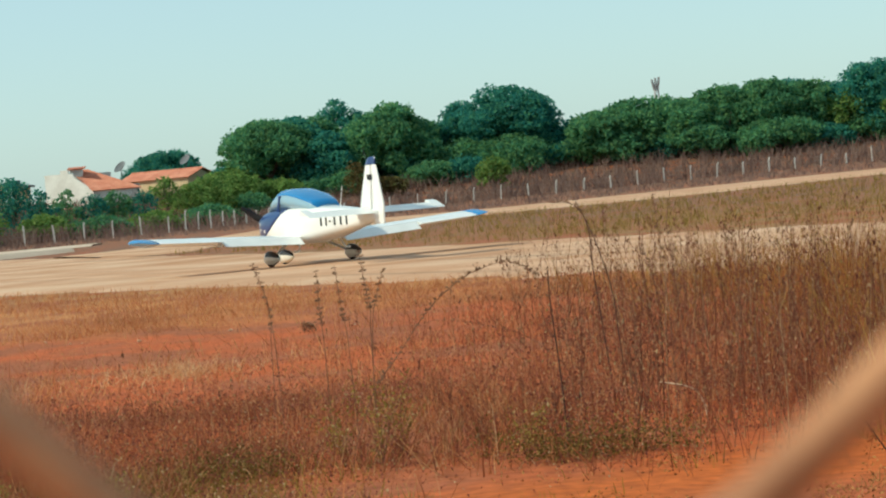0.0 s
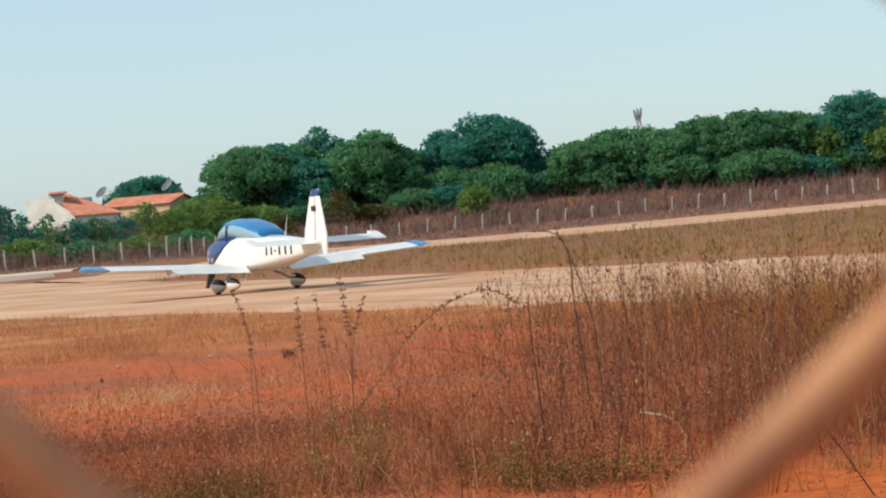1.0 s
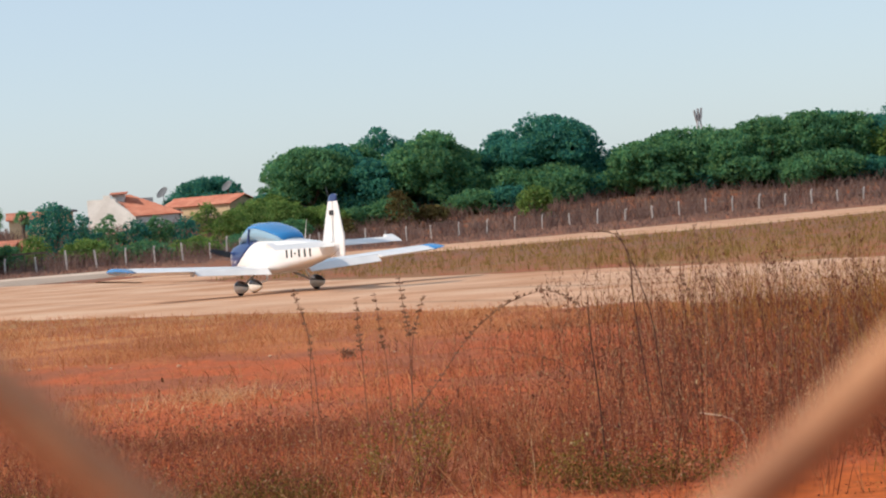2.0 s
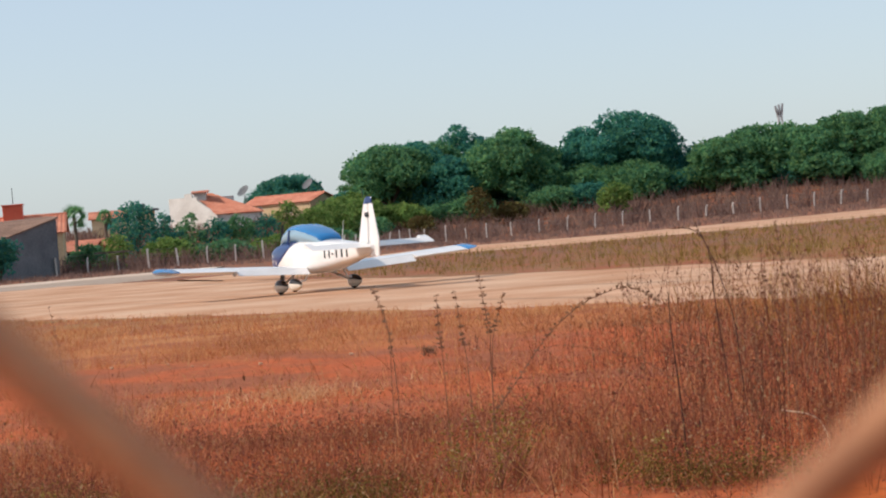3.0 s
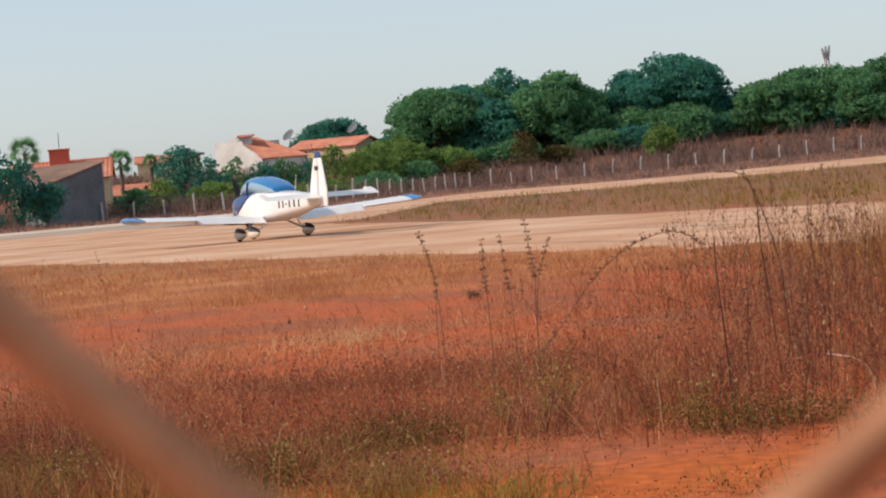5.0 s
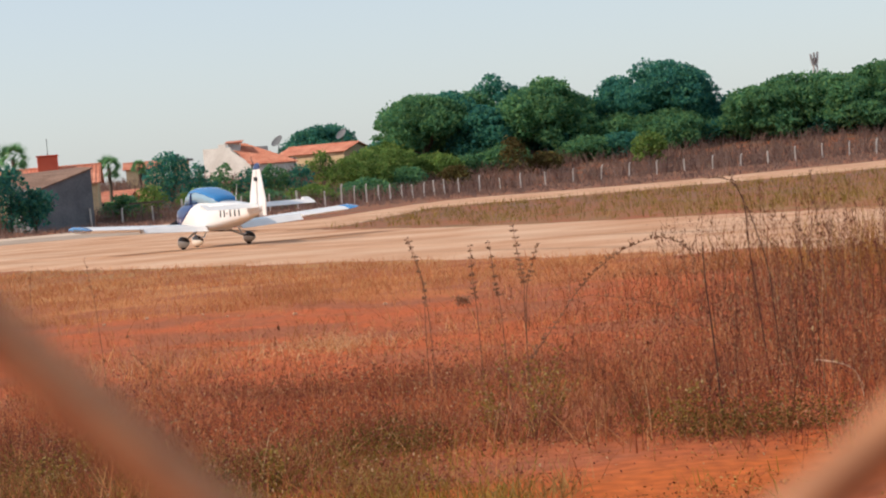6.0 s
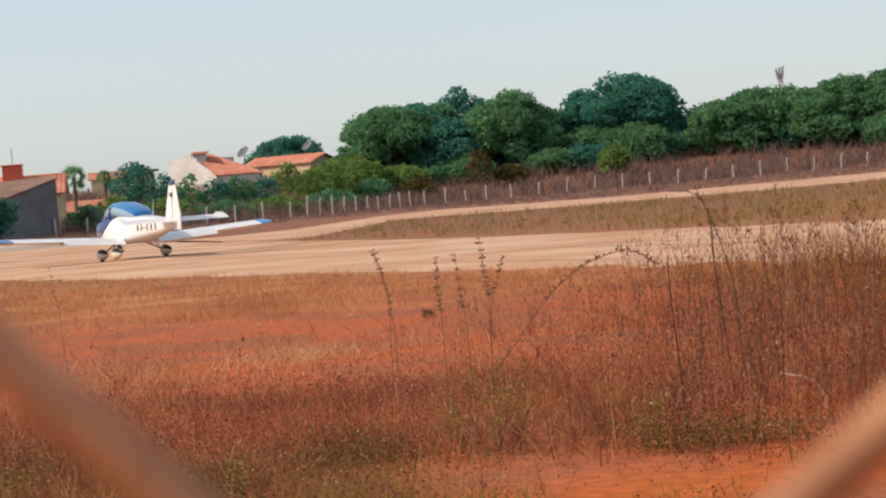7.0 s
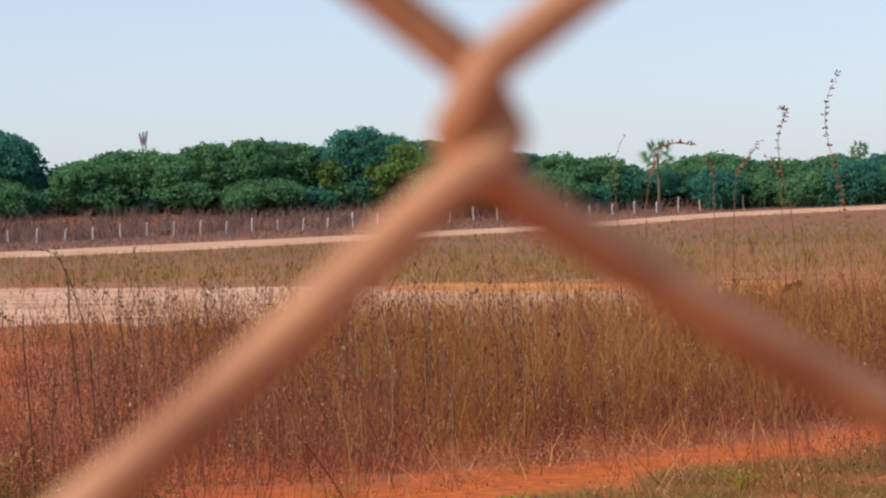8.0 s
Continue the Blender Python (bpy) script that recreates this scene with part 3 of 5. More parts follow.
def make_tree(at, height, width, leaf, seed, label, name="tree", trunk=0.3, low=0.25, leafsize=0.26, dens=80, flat=0.75, group="trees behind the airfield"):
    r = np.random.default_rng(seed)
    t = thing(name, label, "tree", pose(*at), group)
    rad = width / 2
    bm = bmesh.new()
    h0 = height * low
    tube(bm, [(0, 0, -0.4), (0.06, 0.05, h0 * 0.5), (0.1, -0.1, h0 * 1.1), (0.2, 0.1, height * 0.62)], [trunk * 1.3, trunk, trunk * 0.8, trunk * 0.35], 8)
    lumps = []
    nl = max(12, int(12 + width * 2.2))
    for k in range(nl):
        a, q = r.uniform(0, 2 * math.pi), rad * math.sqrt(r.uniform(0.02, 0.85))
        top = height - 0.55 * height * (1 - low) * (q / rad) ** 2.2
        z = top * r.uniform(0.16, 1.0) if r.random() < 0.6 else top
        lr = rad * r.uniform(0.2, 0.42)
        z = min(z, top - lr * flat * 0.8)
        lumps.append((q * math.cos(a), q * math.sin(a), max(z, lr * 0.5), lr, flat))
    lumps.append((0, 0, height - rad * 0.4 * flat, rad * 0.42, flat))
    for k in range(3):      # the broad dome that the lumps sit on
        a = k * 2.1 + seed
        lumps.append((rad * 0.3 * math.cos(a), rad * 0.3 * math.sin(a), max(rad * 0.4, height * (0.46 + 0.1 * k)), rad * 0.62, min(0.9, height * 0.42 / rad)))
    for k in range(int(14 + width * 2.0)):      # small tufts that break the outline
        a, e = r.uniform(0, 2 * math.pi), math.asin(r.uniform(0.05, 1.0))
        q = r.uniform(0.86, 1.05)
        zc = height * 0.45
        lr = rad * r.uniform(0.08, 0.17)
        lumps.append((rad * q * math.cos(a) * math.cos(e), rad * q * math.sin(a) * math.cos(e), zc + (height - zc) * q * math.sin(e) - lr * 0.5, lr, 0.55))
    for lx, ly, lz, lr, _ in lumps[:9]:
        tube(bm, [(0.1, 0, h0 * 0.8), (lx * 0.5, ly * 0.5, (h0 + lz) * 0.5), (lx, ly, lz)], [trunk * 0.5, trunk * 0.32, 0.04], 5)
    part("trunk", bm, BARK, t)
    p = crown_points(lumps, dens, r)
    p = np.concatenate([p, p[r.integers(0, len(p), len(p) // 14)] + r.normal(0, 0.18, (len(p) // 14, 3))])
    v, f = leaf_quads(p, leafsize, r)
    part("crown", np_mesh("crown", v, f, leaf), leaf, t)
    return t


def build_woods():
    seed = 100
    # turn to the right, distance, height of the top in degrees above eye level, width in degrees, leaf, label
    W = [(0.1, 296, 2.2, 1.95, LEAF_MID, "broad dark green mango tree"), (-0.95, 292, 1.1, 1.2, LEAF_LIGHT, "bushy lighter green tree at the wood's end"), (0.75, 300, 2.25, 1.6, LEAF_DARK, "tall dark green tree with uneven crown"),
         (1.95, 306, 2.6, 1.05, LEAF_DARK, "slim tree with a flat dark crown"), (3.2, 296, 2.38, 1.8, LEAF_MID, "rounded bright green leafy tree"), (1.7, 294, 1.8, 1.3, LEAF_DARK, "dark green leafy broad tree"),
         (4.4, 300, 1.85, 1.1, LEAF_DARK, "dark green leafy broad tree"), (6.15, 300, 2.6, 2.05, LEAF_DARK, "large domed dark green mango tree"), (5.05, 302, 2.3, 1.1, LEAF_DARK, "dark green tree beside the domed one"), (6.95, 304, 1.9, 0.85, LEAF_DARK, "dark green tree beside the domed one"),
         (4.9, 297, 1.35, 1.4, LEAF_MID, "low green tree in front of the wood"), (6.3, 295, 1.35, 1.6, LEAF_MID, "low green tree in front of the wood"), (5.75, 278, 0.85, 0.65, LEAF_LIGHT, "single bright green shrub"),
         (8.4, 294, 1.75, 1.2, LEAF_MID, "yellowish green leafy tree"), (9.5, 298, 2.0, 1.5, LEAF_MID, "green tree below the mast"), (10.6, 296, 1.85, 1.4, LEAF_MID, "green leafy rounded tree"), (11.7, 298, 2.1, 1.4, LEAF_MID, "green tree with spreading crown"),
         (12.7, 298, 2.17, 1.4, LEAF_MID, "green tree with spreading crown"), (13.8, 300, 2.05, 1.4, LEAF_MID, "green leafy rounded tree"), (11.0, 295, 1.25, 1.5, LEAF_MID, "low olive green bushy tree"), (12.9, 295, 1.2, 1.8, LEAF_MID, "low olive green bushy tree"), (8.9, 294, 1.15, 1.2, LEAF_MID, "low olive green bushy tree"),
         (15.6, 300, 2.42, 1.7, LEAF_DARK, "tall dark green round tree"), (14.75, 299, 1.8, 0.9, LEAF_LIGHT, "light yellow green leafy tree"), (16.5, 296, 1.95, 1.2, LEAF_LIGHT, "light yellow green leafy tree"), (17.7, 302, 2.0, 1.6, LEAF_MID, "green leafy rounded tree"), (18.0, 291, 1.4, 1.9, LEAF_MID, "wide olive acacia with an arching crown"),
         (19.6, 306, 1.62, 1.2, LEAF_DARK, "dark green leafy broad tree"), (20.6, 300, 1.6, 1.3, LEAF_MID, "green leafy rounded tree"), (21.7, 300, 1.5, 1.3, LEAF_MID, "green leafy rounded tree"), (20.3, 295, 1.1, 1.5, LEAF_MID, "low green bushy tree"), (22.1, 299, 1.1, 1.2, LEAF_DARK, "low dark green bushy tree"),
         (24.4, 306, 1.45, 1.9, LEAF_MID, "grey green half-bare tree"), (26.0, 310, 1.25, 1.6, LEAF_MID, "green leafy rounded tree"), (27.4, 314, 1.3, 1.6, LEAF_MID, "green leafy rounded tree"), (28.8, 316, 1.35, 1.7, LEAF_DARK, "dark green leafy broad tree"), (30.3, 318, 1.4, 1.7, LEAF_DARK, "dark green leafy broad tree"), (31.8, 320, 1.4, 1.7, LEAF_MID, "green leafy rounded tree"), (25.2, 300, 0.95, 1.4, LEAF_MID, "low dusty green tree"), (27.0, 300, 0.95, 1.7, LEAF_MID, "low green bushy tree"), (29.0, 300, 1.0, 1.7, LEAF_MID, "low dry olive tree"), (31.0, 300, 1.0, 1.7, LEAF_MID, "low green bushy tree"),
         (1.35, 302, 2.2, 1.4, LEAF_MID, "leafy green tree in the wood"), (2.7, 300, 2.2, 1.2, LEAF_DARK, "leafy dark green tree in the wood"), (3.9, 298, 2.0, 1.1, LEAF_MID, "leafy green tree in the wood"), (8.0, 302, 1.62, 1.1, LEAF_DARK, "leafy dark green tree in the wood"), (9.0, 300, 1.9, 1.2, LEAF_MID, "leafy green tree in the wood"),
         (10.1, 300, 1.95, 1.3, LEAF_MID, "leafy green tree in the wood"), (11.2, 302, 2.0, 1.2, LEAF_MID, "leafy green tree in the wood"), (13.3, 304, 2.1, 1.2, LEAF_DARK, "leafy dark green tree in the wood"), (14.4, 304, 1.95, 1.2, LEAF_DARK, "leafy dark green tree in the wood"), (16.2, 304, 2.2, 1.3, LEAF_MID, "leafy green tree in the wood"), (17.0, 304, 2.05, 1.2, LEAF_MID, "leafy green tree in the wood"), (18.7, 304, 1.85, 1.3, LEAF_MID, "leafy green tree in the wood"), (23.7, 312, 1.3, 1.6, LEAF_MID, "leafy green tree in the wood"),
         (-2.45, 350, 1.68, 1.5, LEAF_DARK, "dark green tree behind the houses")]
    for az, d, top, w, leaf, label in W:
        seed += 1
        x, y, z = spot(az, d)
        h = EYE + d * math.tan(radians(top)) - z
        make_tree((x, y, z), h, d * radians(w) * 1.3, leaf, seed, label, low=0.16 if h < 8 else 0.2, trunk=0.18 + h * 0.014)
    # hedge and shrubs along the houses and below the wood
    S = [(-10.4, 186, 1.25, 1.1, LEAF_DARK), (-11.3, 184, 1.85, 1.6, LEAF_DARK), (-9.8, 186, 0.7, 1.2, LEAF_DARK), (-7.6, 215, 0.35, 0.9, LEAF_MID), (-6.9, 218, 0.55, 0.8, LEAF_LIGHT), (-6.4, 232, 1.3, 1.2, LEAF_DARK), (-5.65, 236, 1.0, 0.8, LEAF_DARK),
         (-5.0, 240, 0.9, 0.8, LEAF_MID), (-4.4, 242, 0.75, 0.8, LEAF_DARK), (-3.8, 244, 0.8, 0.9, LEAF_MID), (-3.1, 246, 0.75, 0.7, LEAF_DARK), (-2.55, 262, 1.05, 0.8, LEAF_LIGHT), (-1.9, 266, 0.85, 1.0, LEAF_LIGHT), (-1.2, 268, 0.75, 0.9, LEAF_LIGHT), (-5.6, 226, 0.35, 1.2, LEAF_LIGHT), (-4.3, 228, 0.2, 1.4, LEAF_MID), (-2.9, 232, 0.2, 1.3, LEAF_LIGHT), (-1.5, 245, 0.25, 1.3, LEAF_MID),
         (-0.4, 270, 0.45, 1.0, LEAF_MID), (0.8, 272, 0.4, 0.8, LEAF_DRY), (2.3, 278, 1.0, 0.7, LEAF_DRY), (3.1, 280, 0.55, 0.9, LEAF_DRY), (-1.5, 276, 0.95, 1.2, LEAF_LIGHT), (-0.65, 281, 0.95, 1.2, LEAF_LIGHT), (0.3, 284, 0.75, 1.3, LEAF_LIGHT), (1.3, 286, 0.65, 1.2, LEAF_MID), (2.1, 287, 0.8, 1.2, LEAF_MID), (4.2, 288, 0.85, 1.3, LEAF_MID), (5.1, 289, 0.9, 1.2, LEAF_DARK)] + [(1.4 + 1.15 * k, 299 + 3 * math.sin(k * 2.1), 0.95 + 0.2 * math.sin(k * 1.7), 1.5, LEAF_DARK if k % 3 else LEAF_MID) for k in range(27)]
    for az, d, top, w, leaf in S:
        seed += 1
        x, y, z = spot(az, d)
        h = EYE + d * math.tan(radians(top)) - z
        make_tree((x, y, z), max(h, 1.5), d * radians(w) * 1.1, leaf, seed, "dense green shrub by the far fence", "shrub", trunk=0.09, low=0.06, leafsize=0.2, dens=120, flat=0.9, group="shrubs by the far fence")


def build_understorey():
    """A dark row behind the trees that closes the wood between the trunks."""
    for k in range(29):
        az = -0.6 + 1.12 * k
        x, y, z = spot(az, 314)
        h = EYE + 314 * math.tan(radians(1.2 + 0.12 * math.sin(k * 2.3))) - z
        make_tree((x, y, z), h, 10.5, LEAF_DARK, 700 + k, "dark green undergrowth tree deep in the wood", "tree", trunk=0.12, low=0.06, leafsize=0.42, dens=34, flat=0.9)


build_woods()
build_understorey()


def build_palm(az, d, top, spread, seed):
    r = np.random.default_rng(seed)
    x, y, z = spot(az, d)
    h = EYE + d * math.tan(radians(top)) - z - spread * 0.35
    t = thing("palm_tree", "fan palm with a round green crown", "palm tree", pose(x, y, z), "palms")
    tr = bmesh.new()
    tube(tr, [(0, 0, -0.3), (0.08, 0, h * 0.5), (0, 0.05, h)], [0.26, 0.18, 0.2], 8)
    part("trunk", tr, BARK, t)
    for k in range(19):
        a, e = k * 2.4 + r.uniform(-0.3, 0.3), -0.75 + 2.0 * (k / 18) + r.uniform(-0.15, 0.15)
        L = spread * r.uniform(0.52, 0.66)
        d3 = Vector((math.cos(a) * math.cos(e), math.sin(a) * math.cos(e), math.sin(e)))
        side = d3.orthogonal().normalized()
        bm = bmesh.new()
        base = Vector((0, 0, h))
        tube(bm, [base, base + d3 * L * 0.55], 0.03, 4)
        c = base + d3 * L * 0.52
        for j in range(13):
            b = (j - 6) / 6 * 1.9
            dirn = (d3 * math.cos(b) + side * math.sin(b)).normalized()
            w = dirn.cross(d3.cross(side)).normalized() * 0.085
            tip = c + dirn * L * 0.48 + Vector((0, 0, -0.05 * L))
            vs = [bm.verts.new(q) for q in (c - w, c + w, tip)]
            bm.faces.new(vs)
        part("frond", bm, LEAF_MID, t)


for q in ((-10.2, 222, 1.72, 3.3, 1), (-7.87, 250, 1.25, 2.9, 2), (23.0, 296, 1.8, 5.0, 3), (-7.12, 262, 1.12, 1.8, 4), (28.0, 340, 1.6, 3.2, 5)):
    build_palm(*q)


# ---- far fence and mast ----
def build_far_fence():
    conc = surface("concrete_post", (0.58, 0.54, 0.48), (0.76, 0.72, 0.66), 2, 0.9)
    wire_m = surface("fence_wire", (0.25, 0.22, 0.2), (0.35, 0.32, 0.3), 2, 0.6, 0.5)
    line = along([(-60, 192), (-30, 203), (-9, 219), (3, 250), (12, 258), (40, 258), (75, 262), (130, 268), (180, 285)], 3.15)
    f = thing("field_fence", "wire fence on pale leaning concrete posts at the airfield's edge", "fence")
    r = np.random.default_rng(5)
    for k, (x, y) in enumerate(line):
        bm = bmesh.new()
        z = float(terrain(x, y))
        lean = r.normal(0, 0.11)
        hh = 1.66 + r.normal(0, 0.16)
        w = 0.07 + r.uniform(0, 0.015)
        loft(bm, [[(x - w + s, y - w, zz), (x + w + s, y - w, zz), (x + w + s, y + w, zz), (x - w + s, y + w, zz)] for s, zz in ((0, z - 0.2), (lean * 0.5, z + hh * 0.8), (lean + 0.06, z + hh))])
        part("post", bm, conc, f)
    for hz in (0.35, 0.8, 1.25, 1.7):
        bm = bmesh.new()
        tube(bm, [(x, y - 0.09, float(terrain(x, y)) + hz) for x, y in line[::2]], 0.012, 4)
        part("wire", bm, wire_m, f)


build_far_fence()


def build_mast():
    m = surface("galvanised", (0.35, 0.34, 0.34), (0.5, 0.49, 0.48), 1, 0.5, 0.6)
    x, y, z = spot(10.03, 420)
    h = EYE + 420 * math.tan(radians(2.44)) - z
    t = thing("radio_mast", "slender grey lattice radio mast with flared head", "mast", pose(x, y, z))
    for k in range(3):
        a = k * 2.094
        bm = bmesh.new()
        tube(bm, [(1.1 * math.cos(a), 1.1 * math.sin(a), -0.5), (0.4 * math.cos(a), 0.4 * math.sin(a), h - 2.2)], 0.14, 5)
        part("leg", bm, m, t)
    bm = bmesh.new()
    for j in range(14):
        zz, z2 = (h - 2.2) * j / 14, (h - 2.2) * (j + 1) / 14
        for k in range(3):
            a, b = k * 2.094, (k + 1) * 2.094
            q0, q1 = 1.1 - 0.65 * j / 14, 1.1 - 0.65 * (j + 1) / 14
            tube(bm, [(q0 * math.cos(a), q0 * math.sin(a), zz), (q1 * math.cos(b), q1 * math.sin(b), z2)], 0.04, 4)
    part("lattice", bm, m, t)
    for s in (-1, 0, 1):
        bm = bmesh.new()
        tube(bm, [(s * 0.3, 0, h - 2.4), (s * 0.5, 0, h - 1.2), (s * 0.68, 0, h + (0.0, 0.1, -0.25)[s])], [0.2, 0.24, 0.18], 6)
        part("antenna", bm, m, t)


build_mast()

# ---- houses ----
TILE = surface("clay_tiles", (0.58, 0.2, 0.12), (0.72, 0.31, 0.2), 0.8, 0.85, fine=6, relief=0.4, dist=0.05)
PLASTER = surface("white_plaster", (0.7, 0.66, 0.6), (0.82, 0.79, 0.73), 0.5, 0.9, fine=9, relief=0.15)
CREAM = surface("cream_plaster", (0.66, 0.48, 0.27), (0.76, 0.58, 0.36), 0.5, 0.9, fine=9, relief=0.15)
GREYW = surface("grey_render", (0.14, 0.15, 0.16), (0.2, 0.21, 0.22), 0.4, 0.95, fine=5, relief=0.3)
REDP = surface("red_paint", (0.78, 0.13, 0.07), (0.88, 0.18, 0.1), 0.6, 0.8)
DARKW = surface("window_dark", (0.02, 0.022, 0.025), (0.035, 0.036, 0.04), 1, 0.2, relief=0)
BROWNR = surface("brown_roofing", (0.2, 0.12, 0.085), (0.29, 0.18, 0.13), 0.6, 0.9, fine=4)


def roof_tiles(parent, corners, mat, rows=9, cols=26, name="roof"):
    """A pitched roof slope of ribbed tile courses; corners: eave a, eave b, ridge b, ridge a."""
    a, b, c, d = [Vector(q) for q in corners]
    bm = bmesh.new()
    nrm = (b - a).cross(d - a).normalized()
    if nrm.z < 0:
        nrm = -nrm
    grid = []
    for i in range(rows * 2 + 1):
        u = (i // 2 + (i % 2)) / rows if i % 2 == 0 else (i // 2 + 1) / rows
        lift = 0.0 if i % 2 == 0 else 0.07
        row = []
        for j in range(cols * 2 + 1):
            v = j / (cols * 2)
            p = a.lerp(b, v).lerp(d.lerp(c, v), min(u, 1))
            row.append(bm.verts.new(p + nrm * (lift + (0.06 if j % 2 else 0.0))))
        grid.append(row)
    for g, h in zip(grid, grid[1:]):
        for j in range(cols * 2):
            bm.faces.new((g[j], g[j + 1], h[j + 1], h[j]))
    ob = part(name, bm, mat, parent)
    ob.modifiers.new("thickness", 'SOLIDIFY').thickness = 0.12
    return ob


def house(label, at, w, dpt, h, rise, wall, roof_m, windows=(), overhang=0.4, name="house", hip=0.0):
    """A gabled house, ridge along x; at: pose of the middle of its ground floor."""
    t = thing(name, label, "house", at, "houses beyond the field")
    k = 0.2
    for y0 in (-dpt / 2, dpt / 2 - k):
        part("wall", box(bmesh.new(), -w / 2, w / 2, y0, y0 + k, -1.5, h), wall, t)
    for s in (-1, 1):
        g = bmesh.new()
        x0, x1 = (s * w / 2, s * (w / 2 - k))
        rings = [[(x, -dpt / 2 + k + 0.002, -1.5), (x, dpt / 2 - k - 0.002, -1.5), (x, dpt / 2 - k - 0.002, h), (x, 0, h + (rise - 0.08 if s < 0 or not hip else 0.05)), (x, -dpt / 2 + k + 0.002, h)] for x in (x0, x1)]
        loft(g, rings)
        part("gable", g, wall, t)
    o = overhang
    e = rise * o / (dpt / 2)
    for s in (-1, 1):
        roof_tiles(t, [(-w / 2 - o, s * (dpt / 2 + o), h - e), (w / 2 + o, s * (dpt / 2 + o), h - e), (w / 2 + o - hip, 0, h + rise), (-w / 2 - o, 0, h + rise)], roof_m)
    if hip:
        roof_tiles(t, [(w / 2 + o, -dpt / 2 - o, h - e), (w / 2 + o, dpt / 2 + o, h - e), (w / 2 + o - hip, 0.05, h + rise), (w / 2 + o - hip, -0.05, h + rise)], roof_m)
    rc = bmesh.new()
    tube(rc, [(-w / 2 - o, 0, h + rise + 0.06), (w / 2 + o - hip, 0, h + rise + 0.06)], 0.13, 6)
    part("ridge", rc, roof_m, t)
    for x, z0, ww, hh in windows:
        fr = bmesh.new()
        box(fr, x - ww / 2 - 0.08, x + ww / 2 + 0.08, -dpt / 2 - 0.05, -dpt / 2 + 0.02, z0 - 0.08, z0 + hh + 0.08, 0.01)
        wi = part("window", fr, PLASTER, t)
        pn = bmesh.new()
        box(pn, x - ww / 2, x + ww / 2, -dpt / 2 - 0.06, -dpt / 2 - 0.045, z0, z0 + hh)
        part("pane", pn, DARKW, wi)
    return t


def at_house(az, d, rz):
    x, y, z = spot(az, d)
    return pose(x, y, z, 0, 0, rz), z


def grey_shed():
    """Grey rendered building under one sloping brown roof."""
    t = thing("shed", "dark grey rendered building with a sloping brown roof", "building", pose(-29.6, 203.5, 0), "houses beyond the field")
    a, b, c, d = Vector((-4.46, -6.42, 3.4)), Vector((-0.2, 0.3, 5.15)), Vector((-2.45, 9.1, 5.4)), Vector((-8.3, 2.0, 5.0))
    for p, q in ((a, b), (b, c), (c, d), (d, a)):
        bm = bmesh.new()
        n = Vector((q.y - p.y, p.x - q.x, 0)).normalized() * 0.2
        ring = lambda e: [(e.x, e.y, -0.6), (e.x, e.y, e.z), (e.x - n.x, e.y - n.y, e.z), (e.x - n.x, e.y - n.y, -0.6)]
        loft(bm, [ring(p), ring(q)])
        part("wall", bm, GREYW, t)
    mid = (a + b + c + d) / 4
    o = [v + (v - mid) * 0.05 + Vector((0, 0, 0.12)) for v in (a, b, c, d)]
    roof_tiles(t, o, BROWNR, 8, 20)

def white_house():
    """White house: tall stepped gable wall on the left, tiled roof falling to the right."""
    t = thing("house", "white plastered house with a terracotta tile roof", "house", pose(-22.0, 296.0, 0), "houses beyond the field")
    z0 = 1.8
    pl, pa, pb, pc = Vector((-6.7, 2.6, 0)), Vector((-0.2, -1.6, 0)), Vector((5.4, 0.6, 0)), Vector((1.6, 8.5, 0))
    n = Vector((pa.y - pl.y, pl.x - pa.x, 0)).normalized()
    prof = [(0, z0), (1, z0), (1, 5.75), (0.6, 7.75), (0.6, 8.15), (0.5, 8.15), (0.5, 8.7), (0.34, 8.7), (0.34, 8.25), (0.0, 8.25)]
    bm = bmesh.new()
    loft(bm, [[pl.lerp(pa, u) + Vector((0, 0, z)) - n * k for u, z in prof] for k in (0.0, 0.22)])
    part("gable", bm, PLASTER, t)
    for p, q, h in ((pa, pb, 5.7), (pb, pc, 5.7), (pc, pl, 8.2)):
        m = Vector((q.y - p.y, p.x - q.x, 0)).normalized() * 0.2
        d = (q - p).normalized() * 0.23
        bm = bmesh.new()
        loft(bm, [[(e.x, e.y, z0), (e.x, e.y, h), (e.x - m.x, e.y - m.y, h), (e.x - m.x, e.y - m.y, z0)] for e in (p + d, q - d)])
        part("wall", bm, PLASTER, t)
    top_l, top_r = Vector((-3.5, 3.1, 8.62)), Vector((-1.2, 4.6, 8.6))
    roof_tiles(t, [Vector((-0.3, -2.0, 5.72)), Vector((5.9, 0.5, 5.72)), top_r, top_l], TILE, 9, 26)
    roof_tiles(t, [Vector((5.9, 0.5, 5.72)), Vector((1.9, 9.0, 5.72)), top_l + Vector((1.0, 3.4, 0)), top_r], TILE, 9, 26)
    part("dormer", box(bmesh.new(), -3.3, -1.7, 1.6, 3.2, 7.0, 8.75, 0.03), PLASTER, t)
    roof_tiles(t, [(-3.6, 1.2, 8.78), (-1.3, 1.2, 8.78), (-1.3, 3.4, 9.0), (-3.6, 3.4, 9.0)], TILE, 3, 8, "dormer_roof")


